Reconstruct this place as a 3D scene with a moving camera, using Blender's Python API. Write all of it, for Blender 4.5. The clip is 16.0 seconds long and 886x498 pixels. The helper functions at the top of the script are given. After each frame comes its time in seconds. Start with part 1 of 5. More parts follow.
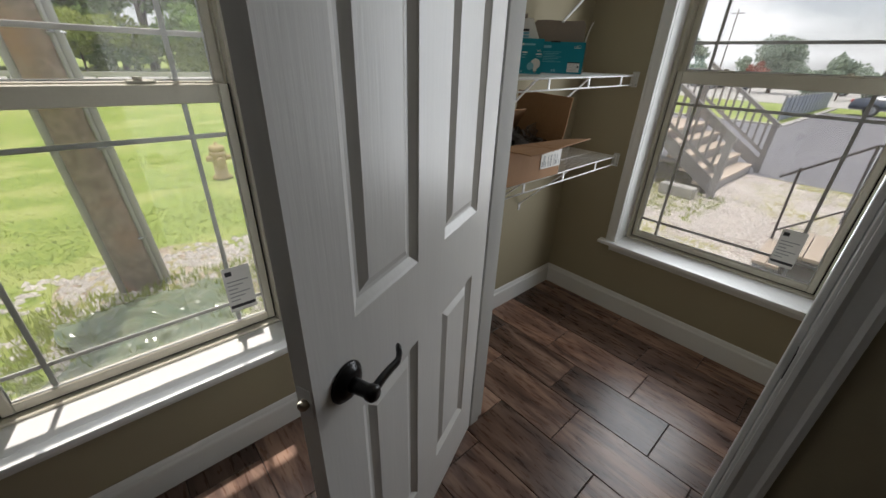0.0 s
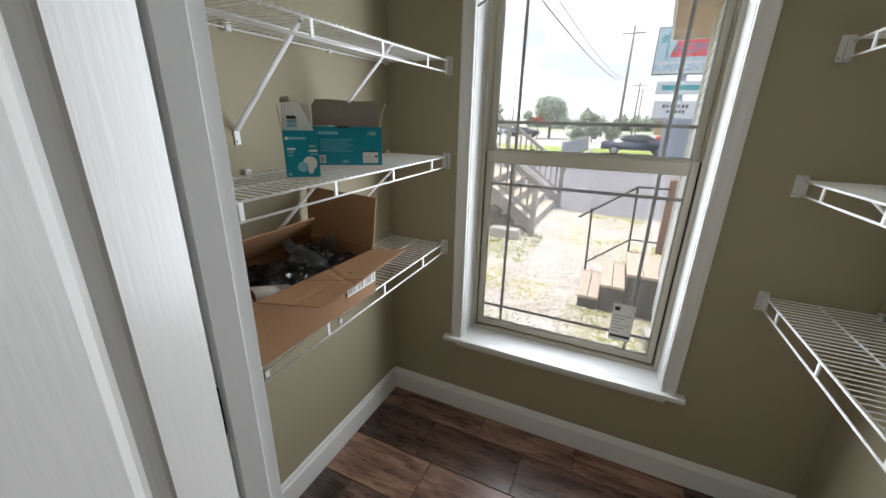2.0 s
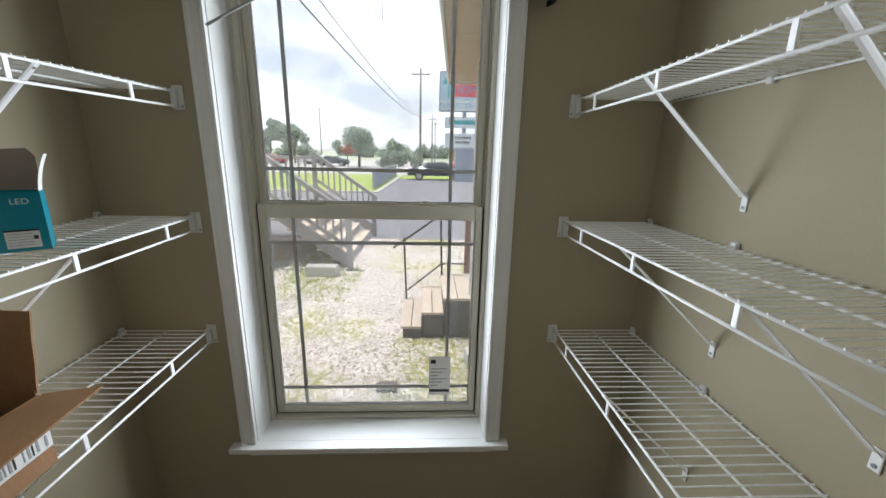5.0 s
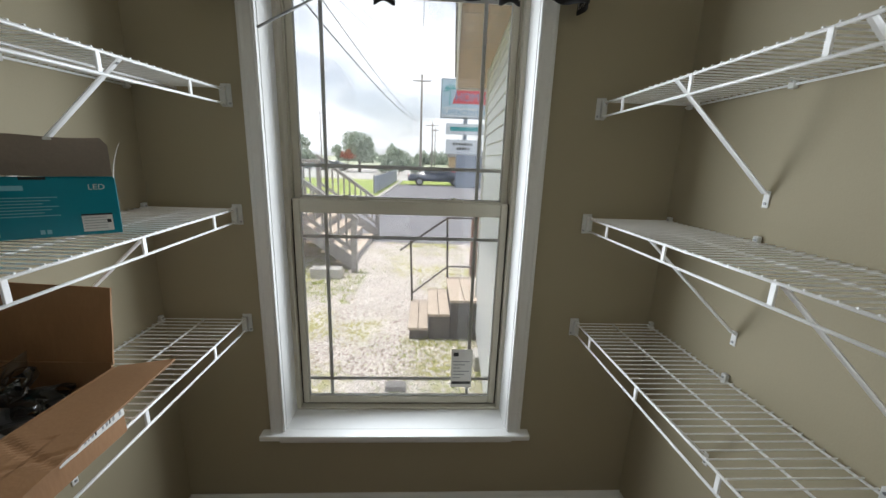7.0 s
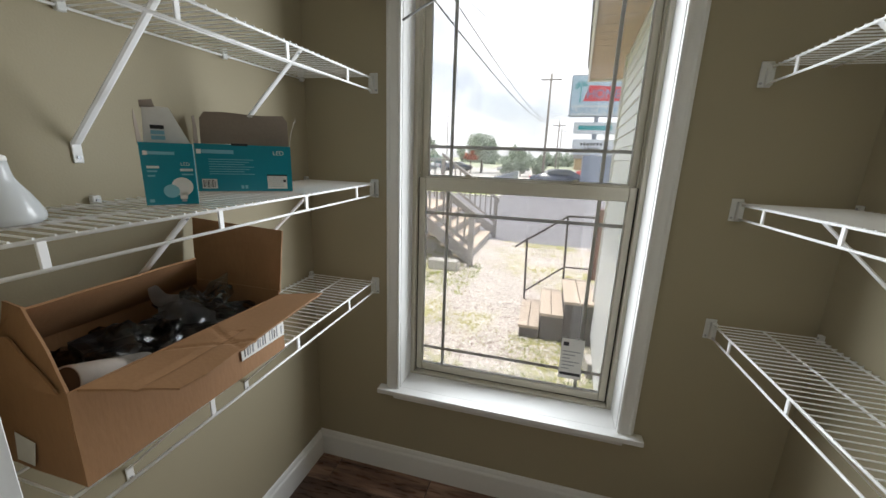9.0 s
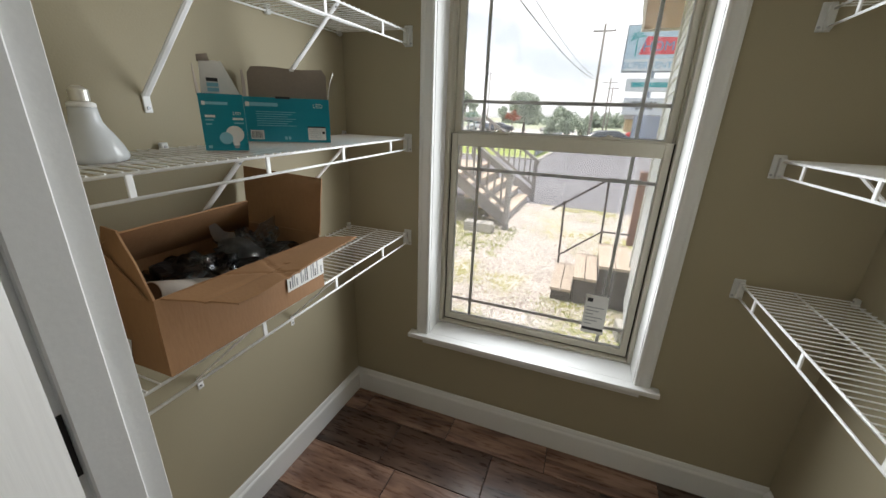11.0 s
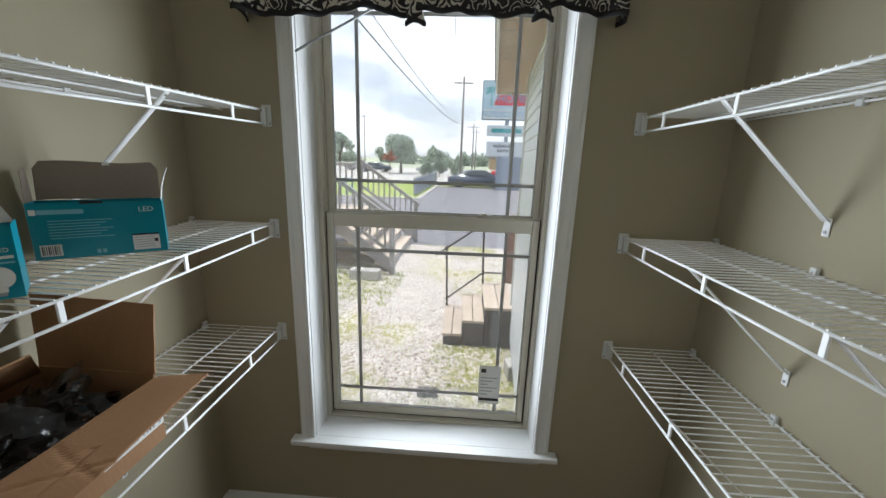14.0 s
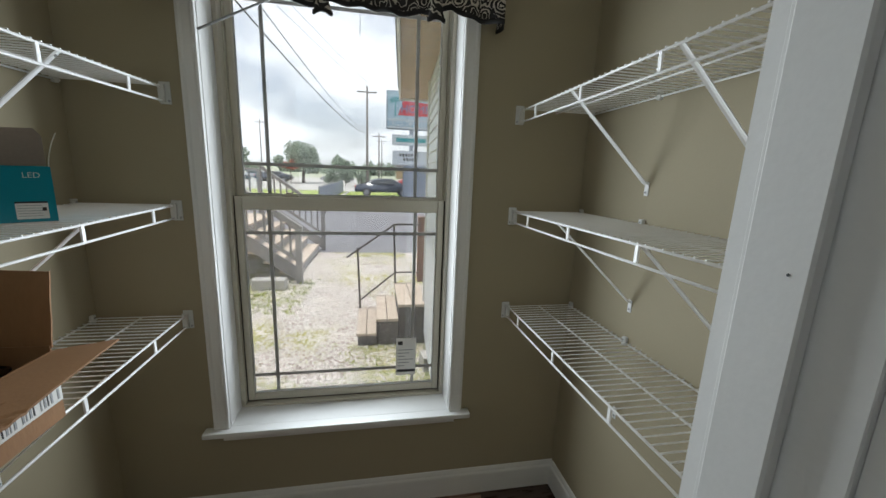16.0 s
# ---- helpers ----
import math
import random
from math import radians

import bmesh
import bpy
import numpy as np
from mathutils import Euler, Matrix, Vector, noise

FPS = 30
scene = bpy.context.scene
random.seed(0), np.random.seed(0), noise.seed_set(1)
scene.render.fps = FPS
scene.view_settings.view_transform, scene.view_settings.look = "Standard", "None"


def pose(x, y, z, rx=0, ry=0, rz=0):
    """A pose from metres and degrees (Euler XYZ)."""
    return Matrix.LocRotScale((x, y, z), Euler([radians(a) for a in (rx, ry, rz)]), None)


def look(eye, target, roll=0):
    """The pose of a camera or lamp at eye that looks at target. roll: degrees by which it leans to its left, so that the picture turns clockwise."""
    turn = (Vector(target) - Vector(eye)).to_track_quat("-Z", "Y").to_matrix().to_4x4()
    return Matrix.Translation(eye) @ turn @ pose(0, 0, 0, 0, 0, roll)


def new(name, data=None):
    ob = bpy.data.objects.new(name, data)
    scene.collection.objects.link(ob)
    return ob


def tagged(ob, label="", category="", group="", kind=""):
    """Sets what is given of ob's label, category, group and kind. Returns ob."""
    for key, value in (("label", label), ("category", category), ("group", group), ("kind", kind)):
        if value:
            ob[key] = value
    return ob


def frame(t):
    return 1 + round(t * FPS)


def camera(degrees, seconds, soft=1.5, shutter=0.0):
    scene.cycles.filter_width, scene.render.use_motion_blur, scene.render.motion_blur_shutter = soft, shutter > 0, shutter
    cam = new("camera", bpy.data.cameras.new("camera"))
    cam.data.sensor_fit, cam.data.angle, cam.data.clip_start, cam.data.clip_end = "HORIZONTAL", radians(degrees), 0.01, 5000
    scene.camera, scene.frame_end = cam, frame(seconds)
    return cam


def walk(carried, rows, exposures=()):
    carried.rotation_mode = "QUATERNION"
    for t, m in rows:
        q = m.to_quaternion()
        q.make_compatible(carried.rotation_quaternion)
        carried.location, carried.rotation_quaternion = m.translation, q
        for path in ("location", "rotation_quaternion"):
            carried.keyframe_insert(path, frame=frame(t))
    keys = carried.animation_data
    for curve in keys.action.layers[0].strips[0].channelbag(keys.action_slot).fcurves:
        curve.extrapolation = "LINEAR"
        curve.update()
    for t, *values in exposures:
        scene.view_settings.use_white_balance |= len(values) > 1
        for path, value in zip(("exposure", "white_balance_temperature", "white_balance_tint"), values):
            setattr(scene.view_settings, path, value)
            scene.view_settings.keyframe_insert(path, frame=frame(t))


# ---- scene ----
cam = camera(99.3, 16.0)
PATH = [
    (0, (1.229, -2.141, 1.383), (-0.09, -0.934, 0.486), 2.1),
    (0.5, (1.251, -2.015, 1.428), (0.116, -0.638, 0.526), 1.8),
    (1, (1.136, -1.893, 1.5), (0.163, -0.326, 0.726), 1.7),
    (1.5, (1.032, -1.768, 1.492), (0.171, -0.086, 0.838), 1.6),
    (2, (1.012, -1.59, 1.505), (0.232, 0.132, 0.853), 1.4),
    (2.5, (1.004, -1.47, 1.527), (0.227, 0.258, 0.886), 1.6),
    (3, (0.982, -1.409, 1.567), (0.192, 0.328, 0.968), 1.5),
    (3.5, (0.976, -1.359, 1.555), (0.247, 0.426, 1.023), 1.6),
    (4, (1.005, -1.307, 1.552), (0.511, 0.561, 1.034), 1.4),
    (4.5, (1.045, -1.279, 1.58), (0.883, 0.642, 1.044), 1.3),
    (4.7, (1.073, -1.281, 1.574), (1.021, 0.652, 1.065), 1.2),
    (5.3, (1.070, -1.286, 1.570), (1.280, 0.632, 1.078), 1.4),
    (5.8, (1.035, -1.300, 1.562), (1.355, 0.605, 1.085), 1.7),
    (6.3, (0.995, -1.317, 1.552), (1.285, 0.600, 1.083), 1.9),
    (6.8, (0.961, -1.334, 1.543), (1.129, 0.604, 1.077), 2.1),
    (7, (0.957, -1.346, 1.541), (1.058, 0.596, 1.074), 2.0),
    (7.5, (0.95, -1.37, 1.531), (0.88, 0.573, 1.064), 2.0),
    (8, (0.957, -1.392, 1.517), (0.708, 0.538, 1.055), 2.0),
    (8.5, (0.956, -1.395, 1.493), (0.574, 0.512, 1.028), 2.0),
    (9, (0.966, -1.4, 1.461), (0.465, 0.476, 0.982), 2.0),
    (9.5, (0.954, -1.415, 1.429), (0.393, 0.428, 0.894), 2.1),
    (10, (0.971, -1.424, 1.419), (0.334, 0.369, 0.803), 2.1),
    (10.2, (0.983, -1.432, 1.414), (0.327, 0.349, 0.782), 2.0),
    (12.3, (1.04, -1.481, 1.54), (0.378, 0.276, 0.851), 2.1),
    (12.5, (1.031, -1.466, 1.555), (0.37, 0.304, 0.899), 2.1),
    (13, (1.005, -1.404, 1.588), (0.425, 0.417, 0.999), 2.1),
    (13.5, (0.984, -1.363, 1.599), (0.596, 0.526, 1.067), 2.1),
    (14, (0.993, -1.326, 1.595), (0.889, 0.616, 1.128), 1.9),
    (14.5, (0.981, -1.33, 1.584), (1.165, 0.619, 1.171), 2.0),
    (15, (0.971, -1.348, 1.578), (1.314, 0.581, 1.175), 2.1),
    (15.5, (0.98, -1.392, 1.554), (1.351, 0.532, 1.151), 2.2),
    (16, (0.984, -1.484, 1.495), (1.349, 0.441, 1.094), 2.2),
]
EXPOSURES = [
    (0, 0.76, 6520, 13), (0.4, 1.04, 6550, 13), (0.9, 1.32, 6500, 14), (2.5, 1.38, 6280, 12), (4.5, 1.20, 6200, 11), (7.5, 1.10, 6350, 11), (9, 1.25, 6500, 12), (10, 1.30, 6700, 12),
    (12.5, 1.33, 6300, 11), (13.5, 1.20, 6150, 10), (14.5, 1.05, 6080, 10), (15.5, 0.91, 6200, 9), (16, 0.90, 6250, 9)]
walk(cam, [(t, look(eye, target, roll)) for t, eye, target, roll in PATH], EXPOSURES)

# ---- world, sun, exposure ----
SUN_FROM = Vector((-0.20, 0.04, 1.0)).normalized()
world = bpy.data.worlds.new("sky_world")
scene.world = world
world.use_nodes = True
wn = world.node_tree.nodes
sky = wn.new("ShaderNodeTexSky")
sky.sky_type = "NISHITA"
sky.sun_disc = False
sky.sun_elevation = math.asin(SUN_FROM.z)
sky.sun_rotation = math.atan2(SUN_FROM.x, SUN_FROM.y)
sky.dust_density = 2.0
wl = world.node_tree.links
coord, cloud, cramp, cmix = wn.new("ShaderNodeTexCoord"), wn.new("ShaderNodeTexNoise"), wn.new("ShaderNodeValToRGB"), wn.new("ShaderNodeMix")
stretch = wn.new("ShaderNodeMapping")
stretch.inputs["Scale"].default_value = (1.0, 1.0, 2.2)
cloud.inputs["Scale"].default_value, cloud.inputs["Detail"].default_value = 3.2, 6
wl.new(coord.outputs["Generated"], stretch.inputs[0]), wl.new(stretch.outputs[0], cloud.inputs[0])
cramp.color_ramp.elements[0].position, cramp.color_ramp.elements[1].position = 0.40, 0.55
cramp.color_ramp.elements[0].color = (0.42, 0.42, 0.42, 1)
wl.new(cloud.outputs[0], cramp.inputs[0])
cmix.data_type = "RGBA"
wl.new(cramp.outputs[0], cmix.inputs["Factor"]), wl.new(sky.outputs[0], cmix.inputs[6])
cmix.inputs[7].default_value = (12.0, 12.1, 12.3, 1)  # bright broken cloud
wl.new(cmix.outputs[2], wn["Background"].inputs[0])
wn["Background"].inputs[1].default_value = 0.08
sun_data = bpy.data.lights.new("sun", "SUN")
sun_data.energy, sun_data.angle, sun_data.color = 2.4, radians(0.6), (1.0, 0.95, 0.87)
sun = new("sun", sun_data)
sun.matrix_world = look((0, 0, 20), Vector((0, 0, 20)) - SUN_FROM)
# the sky's light in the two window openings
for place, turn, wide, high, watts in (((0.865, 0.112, 1.36), (-90, 0, 3), 0.54, 1.50, 9.0), ((-0.030, -2.185, 1.36), (0, -90, 0), 1.50, 0.62, 7.0)):
    ld = bpy.data.lights.new("window_light", "AREA")
    ld.shape, ld.size, ld.size_y, ld.energy, ld.color = "RECTANGLE", wide, high, watts, (0.90, 0.965, 1.0)
    lamp = new("window_light", ld)
    lamp.matrix_world = pose(*place, *turn)

# ---- materials ----


def mat(name, color, rough=0.6, spread=0.12, fine=60.0, coarse=4.0, bump=0.1, metal=0.0, second=None, amount=0.5, per_object=0.0, stretch=(1, 1, 1), spec=0.5):
    """A surface with coarse stains, fine grain and relief; sizes are waves per metre."""
    m = bpy.data.materials.new(name)
    m.use_nodes = True
    nt = m.node_tree
    n, l = nt.nodes, nt.links
    b = n["Principled BSDF"]
    b.inputs["Roughness"].default_value, b.inputs["Metallic"].default_value = rough, metal
    b.inputs["Specular IOR Level"].default_value = spec
    tc = n.new("ShaderNodeTexCoord")
    mp = n.new("ShaderNodeMapping")
    mp.inputs["Scale"].default_value = stretch
    l.new(tc.outputs["Object"], mp.inputs[0])
    big, small = n.new("ShaderNodeTexNoise"), n.new("ShaderNodeTexNoise")
    big.inputs["Scale"].default_value, small.inputs["Scale"].default_value = coarse, fine
    big.inputs["Detail"].default_value, small.inputs["Detail"].default_value = 4, 3
    l.new(mp.outputs[0], big.inputs[0]), l.new(mp.outputs[0], small.inputs[0])
    ramp = n.new("ShaderNodeValToRGB")
    other = second or tuple(max(0.0, c * (1 - 2 * spread)) for c in color)
    ramp.color_ramp.elements[0].position, ramp.color_ramp.elements[1].position = 0.5 - 0.3 * (1 - amount) - 0.05, 0.75
    ramp.color_ramp.elements[0].color, ramp.color_ramp.elements[1].color = (*other, 1), (*color, 1)
    mix = n.new("ShaderNodeMath")
    mix.operation = "MULTIPLY_ADD"
    mix.inputs[1].default_value, mix.inputs[2].default_value = 0.45, 0.0
    l.new(small.outputs[0], mix.inputs[0])
    add = n.new("ShaderNodeMath")
    add.operation = "MULTIPLY_ADD"
    add.inputs[1].default_value = 0.6
    l.new(big.outputs[0], add.inputs[0]), l.new(mix.outputs[0], add.inputs[2])
    l.new(add.outputs[0], ramp.inputs[0])
    col = ramp.outputs[0]
    if per_object:
        info, hsv = n.new("ShaderNodeObjectInfo"), n.new("ShaderNodeHueSaturation")
        mr = n.new("ShaderNodeMapRange")
        mr.inputs[3].default_value, mr.inputs[4].default_value = 1 - per_object, 1 + per_object
        l.new(info.outputs["Random"], mr.inputs[0]), l.new(mr.outputs[0], hsv.inputs["Value"]), l.new(col, hsv.inputs["Color"])
        col = hsv.outputs[0]
    l.new(col, b.inputs["Base Color"])
    if bump:
        bp = n.new("ShaderNodeBump")
        bp.inputs["Strength"].default_value, bp.inputs["Distance"].default_value = bump, 0.004
        l.new(small.outputs[0], bp.inputs["Height"]), l.new(bp.outputs[0], b.inputs["Normal"])
    return m


def glass_mat(name, tint=(0.95, 0.98, 0.97), veil_mix=0.0):
    m = bpy.data.materials.new(name)
    m.use_nodes = True
    n, l = m.node_tree.nodes, m.node_tree.links
    out = n["Material Output"]
    tr, gl, mx, fr = n.new("ShaderNodeBsdfTransparent"), n.new("ShaderNodeBsdfGlossy"), n.new("ShaderNodeMixShader"), n.new("ShaderNodeFresnel")
    tr.inputs[0].default_value = (*tint, 1)
    gl.inputs["Roughness"].default_value = 0.02
    l.new(fr.outputs[0], mx.inputs[0]), l.new(tr.outputs[0], mx.inputs[1]), l.new(gl.outputs[0], mx.inputs[2])
    film, veil = n.new("ShaderNodeBsdfTranslucent"), n.new("ShaderNodeMixShader")  # pale veil: haze over the outside view, milkiness in film
    film.inputs[0].default_value, veil.inputs[0].default_value = (0.9, 0.9, 0.9, 1), veil_mix
    l.new(mx.outputs[0], veil.inputs[1]), l.new(film.outputs[0], veil.inputs[2]), l.new(veil.outputs[0], out.inputs[0])
    return m


def floor_mat():
    """Wood-look porcelain plank: each tile its own tone, grain along its length."""
    m = bpy.data.materials.new("plank_tile")
    m.use_nodes = True
    n, l = m.node_tree.nodes, m.node_tree.links
    b = n["Principled BSDF"]
    tc, info, mp = n.new("ShaderNodeTexCoord"), n.new("ShaderNodeObjectInfo"), n.new("ShaderNodeMapping")
    off = n.new("ShaderNodeVectorMath")
    off.operation = "SCALE"
    off.inputs[0].default_value = (37.0, 71.0, 13.0)
    l.new(info.outputs["Random"], off.inputs["Scale"])
    l.new(tc.outputs["Object"], mp.inputs[0]), l.new(off.outputs[0], mp.inputs["Location"])
    mp.inputs["Scale"].default_value = (1.5, 9.0, 1.0)
    grain, stain, fine = n.new("ShaderNodeTexNoise"), n.new("ShaderNodeTexNoise"), n.new("ShaderNodeTexNoise")
    grain.inputs["Scale"].default_value, grain.inputs["Detail"].default_value, grain.inputs["Distortion"].default_value = 2.2, 8, 0.6
    fine.inputs["Scale"].default_value, fine.inputs["Detail"].default_value = 9.0, 6
    stain.inputs["Scale"].default_value, stain.inputs["Detail"].default_value = 0.9, 4
    for t in (grain, stain, fine):
        l.new(mp.outputs[0], t.inputs[0])
    mixv = n.new("ShaderNodeMath")
    mixv.operation = "MULTIPLY_ADD"
    mixv.inputs[1].default_value = 0.30
    l.new(fine.outputs[0], mixv.inputs[0]), l.new(grain.outputs[0], mixv.inputs[2])
    ramp = n.new("ShaderNodeValToRGB")
    e = ramp.color_ramp.elements
    e[0].position, e[0].color = 0.40, (0.022, 0.010, 0.007, 1)
    e[1].position, e[1].color = 0.86, (0.225, 0.130, 0.086, 1)
    mid = e.new(0.62)
    mid.color = (0.105, 0.052, 0.033, 1)
    l.new(mixv.outputs[0], ramp.inputs[0])
    hsv, mr, ms = n.new("ShaderNodeHueSaturation"), n.new("ShaderNodeMapRange"), n.new("ShaderNodeMapRange")
    mr.inputs[3].default_value, mr.inputs[4].default_value = 0.48, 2.1
    ms.inputs[3].default_value, ms.inputs[4].default_value = 0.7, 1.1
    l.new(info.outputs["Random"], mr.inputs[0]), l.new(mr.outputs[0], hsv.inputs["Value"])
    l.new(stain.outputs[0], ms.inputs[0]), l.new(ms.outputs[0], hsv.inputs["Saturation"])
    l.new(ramp.outputs[0], hsv.inputs["Color"]), l.new(hsv.outputs[0], b.inputs["Base Color"])
    rr = n.new("ShaderNodeMapRange")
    rr.inputs[3].default_value, rr.inputs[4].default_value = 0.20, 0.38
    l.new(fine.outputs[0], rr.inputs[0]), l.new(rr.outputs[0], b.inputs["Roughness"])
    bp = n.new("ShaderNodeBump")
    bp.inputs["Strength"].default_value, bp.inputs["Distance"].default_value = 0.25, 0.003
    l.new(mixv.outputs[0], bp.inputs["Height"]), l.new(bp.outputs[0], b.inputs["Normal"])
    return m


WALL = mat("greige_wall_paint", (0.374, 0.327, 0.223), 0.75, 0.03, 220, 2.5, 0.08)
CEIL = mat("ceiling_paint", (0.75, 0.74, 0.70), 0.85, 0.03, 90, 2, 0.3)
TRIM = mat("white_trim_paint", (0.80, 0.80, 0.788), 0.34, 0.03, 140, 3, 0.05)
DOOR = mat("white_door_paint", (0.80, 0.785, 0.755), 0.36, 0.03, 22, 3, 0.09, stretch=(5, 5, 0.35))
# near-black for the painted shadow lines round the lower sash
GAP_SHADE = mat("dark_gap_shade", (0.03, 0.028, 0.025), 0.9, 0.2, 200, 8, 0.2)
VINYL = mat("almond_vinyl", (0.60, 0.565, 0.47), 0.42, 0.04, 120, 3, 0.03)
GRID = mat("grey_grid_bar", (0.74, 0.73, 0.70), 0.45, 0.05, 120, 3, 0.03)
WIRE = mat("white_wire_coating", (0.90, 0.90, 0.90), 0.32, 0.03, 90, 8, 0.03)
CLIP = mat("clear_white_plastic", (0.70, 0.71, 0.70), 0.3, 0.04, 90, 8, 0.03)
BRONZE = mat("oil_rubbed_bronze", (0.012, 0.011, 0.012), 0.28, 0.2, 90, 9, 0.04, metal=0.35)
BRASS = mat("worn_nickel", (0.50, 0.43, 0.34), 0.3, 0.15, 90, 9, 0.05, metal=1.0)
STEEL = mat("zinc_screw", (0.45, 0.46, 0.48), 0.35, 0.1, 120, 9, 0.05, metal=1.0)
TILE = floor_mat()
GROUT = mat("dark_grout", (0.055, 0.040, 0.034), 0.9, 0.15, 150, 6, 0.3)
CARD = mat("corrugated_cardboard", (0.350, 0.185, 0.085), 0.8, 0.10, 140, 5, 0.12, stretch=(1, 1, 0.3))
TUBE = mat("pale_grey_paper_tube", (0.52, 0.46, 0.41), 0.75, 0.08, 90, 8, 0.08)
# dark brown that paints the shade inside the tube
HOLLOW_SHADE = mat("dark_brown_hollow_shade", (0.10, 0.06, 0.035), 0.85, 0.15, 200, 6, 0.1)
PAPER = mat("white_paper", (0.78, 0.77, 0.74), 0.7, 0.05, 90, 8, 0.05)
GREYCARD = mat("grey_inside_board", (0.27, 0.215, 0.170), 0.85, 0.08, 140, 6, 0.08)
TEAL = mat("teal_printed_board", (0.0, 0.245, 0.325), 0.34, 0.06, 120, 6, 0.03)
TEAL_LIGHT = mat("pale_teal_print", (0.24, 0.52, 0.62), 0.45, 0.05, 120, 6, 0.0)
INK = mat("black_ink", (0.02, 0.02, 0.022), 0.55, 0.1, 120, 6, 0.0)
GREYINK = mat("grey_ink", (0.35, 0.36, 0.37), 0.6, 0.1, 120, 6, 0.0)
LAMP_WHITE = mat("frosted_bulb_glass", (0.58, 0.60, 0.61), 0.18, 0.02, 60, 6, 0.0)
# the last value adds a faint haze that lifts the outdoor darks
GLASS = glass_mat("window_glass", (0.93, 0.935, 0.935), 0.022)
BAG = glass_mat("clear_plastic_film", (0.72, 0.72, 0.70))
FABRIC_BLACK = mat("black_valance_cloth", (0.018, 0.017, 0.018), 0.9, 0.2, 300, 8, 0.3)
LINING = mat("white_lining", (0.75, 0.74, 0.72), 0.9, 0.05, 300, 8, 0.2)

# ---- building helpers ----


def link(name, bm, material, parent=None, label="", smooth=False):
    me = bpy.data.meshes.new(name)
    bmesh.ops.recalc_face_normals(bm, faces=bm.faces)
    bm.to_mesh(me)
    bm.free()
    if material:
        me.materials.append(material)
    if smooth:
        for p in me.polygons:
            p.use_smooth = True
    ob = new(name, me)
    if parent:
        ob.parent = parent
    if label:
        ob["label"] = label
    return ob


def part(name, bm, material, parent, label="", smooth=False):
    return link(name, bm, material, parent, label, smooth)


def thing(name, m, label, category, group="", kind=""):
    ob = new(name)
    ob.matrix_world = m
    ob.empty_display_size = 0.05
    return tagged(ob, label, category, group, kind)


def box(x0, x1, y0, y1, z0, z1, bevel=0.0, bm=None, segments=1):
    bm = bm or bmesh.new()
    c = Matrix.Translation(((x0 + x1) / 2, (y0 + y1) / 2, (z0 + z1) / 2)) @ Matrix.Diagonal((abs(x1 - x0), abs(y1 - y0), abs(z1 - z0), 1))
    r = bmesh.ops.create_cube(bm, size=1, matrix=c)
    if bevel:
        es = list({e for v in r["verts"] for e in v.link_edges})
        bmesh.ops.bevel(bm, geom=es, offset=bevel, segments=segments, affect="EDGES", profile=0.7)
    return bm


def rod(p, q, r, sides=8, bm=None, r2=None):
    bm = bm or bmesh.new()
    p, q = Vector(p), Vector(q)
    d = q - p
    m = Matrix.Translation((p + q) / 2) @ d.to_track_quat("Z", "Y").to_matrix().to_4x4()
    bmesh.ops.create_cone(bm, cap_ends=True, segments=sides, radius1=r, radius2=r if r2 is None else r2, depth=d.length, matrix=m)
    return bm


def quad_sheet(pts, thick=0.004, bm=None):
    """A flat panel with thickness through corner points (in order)."""
    bm = bm or bmesh.new()
    pts = [Vector(p) for p in pts]
    nrm = (pts[1] - pts[0]).cross(pts[2] - pts[0]).normalized() * thick / 2
    a = [bm.verts.new(p + nrm) for p in pts]
    b = [bm.verts.new(p - nrm) for p in pts]
    bm.faces.new(a)
    bm.faces.new(list(reversed(b)))
    k = len(pts)
    for i in range(k):
        bm.faces.new((a[i], b[i], b[(i + 1) % k], a[(i + 1) % k]))
    return bm


def lathe(profile, sides=24, bm=None):
    bm = bm or bmesh.new()
    rings = []
    for r, z in profile:
        rings.append([bm.verts.new((r * math.cos(2 * math.pi * i / sides), r * math.sin(2 * math.pi * i / sides), z)) for i in range(sides)])
    for a, b in zip(rings, rings[1:]):
        for i in range(sides):
            bm.faces.new((a[i], a[(i + 1) % sides], b[(i + 1) % sides], b[i]))
    bm.faces.new(list(reversed(rings[0])))
    bm.faces.new(rings[-1])
    return bm


def extrude_profile(profile, p, q, up=(0, 0, 1), bm=None):
    """A moulding: profile points (out, up) swept from p to q; out is to the left of the way from p to q."""
    bm = bm or bmesh.new()
    p, q, up = Vector(p), Vector(q), Vector(up)
    out = up.cross((q - p).normalized())
    a = [bm.verts.new(p + out * o + up * u) for o, u in profile]
    b = [bm.verts.new(q + out * o + up * u) for o, u in profile]
    k = len(profile)
    for i in range(k):
        bm.faces.new((a[i], a[(i + 1) % k], b[(i + 1) % k], b[i]))
    bm.faces.new(list(reversed(a)))
    bm.faces.new(b)
    return bm


def words(text, size, material, parent, m, name="lettering"):
    cu = bpy.data.curves.new(name, "FONT")
    cu.body, cu.size, cu.extrude, cu.align_x, cu.align_y = text, size, 0.0002, "CENTER", "CENTER"
    cu.materials.append(material)
    tmp = bpy.data.objects.new(name, cu)
    scene.collection.objects.link(tmp)
    dg = bpy.context.evaluated_depsgraph_get()
    me = bpy.data.meshes.new_from_object(tmp.evaluated_get(dg))
    bpy.data.objects.remove(tmp)
    ob = new(name, me)
    ob.parent, ob.matrix_local = parent, m
    return ob


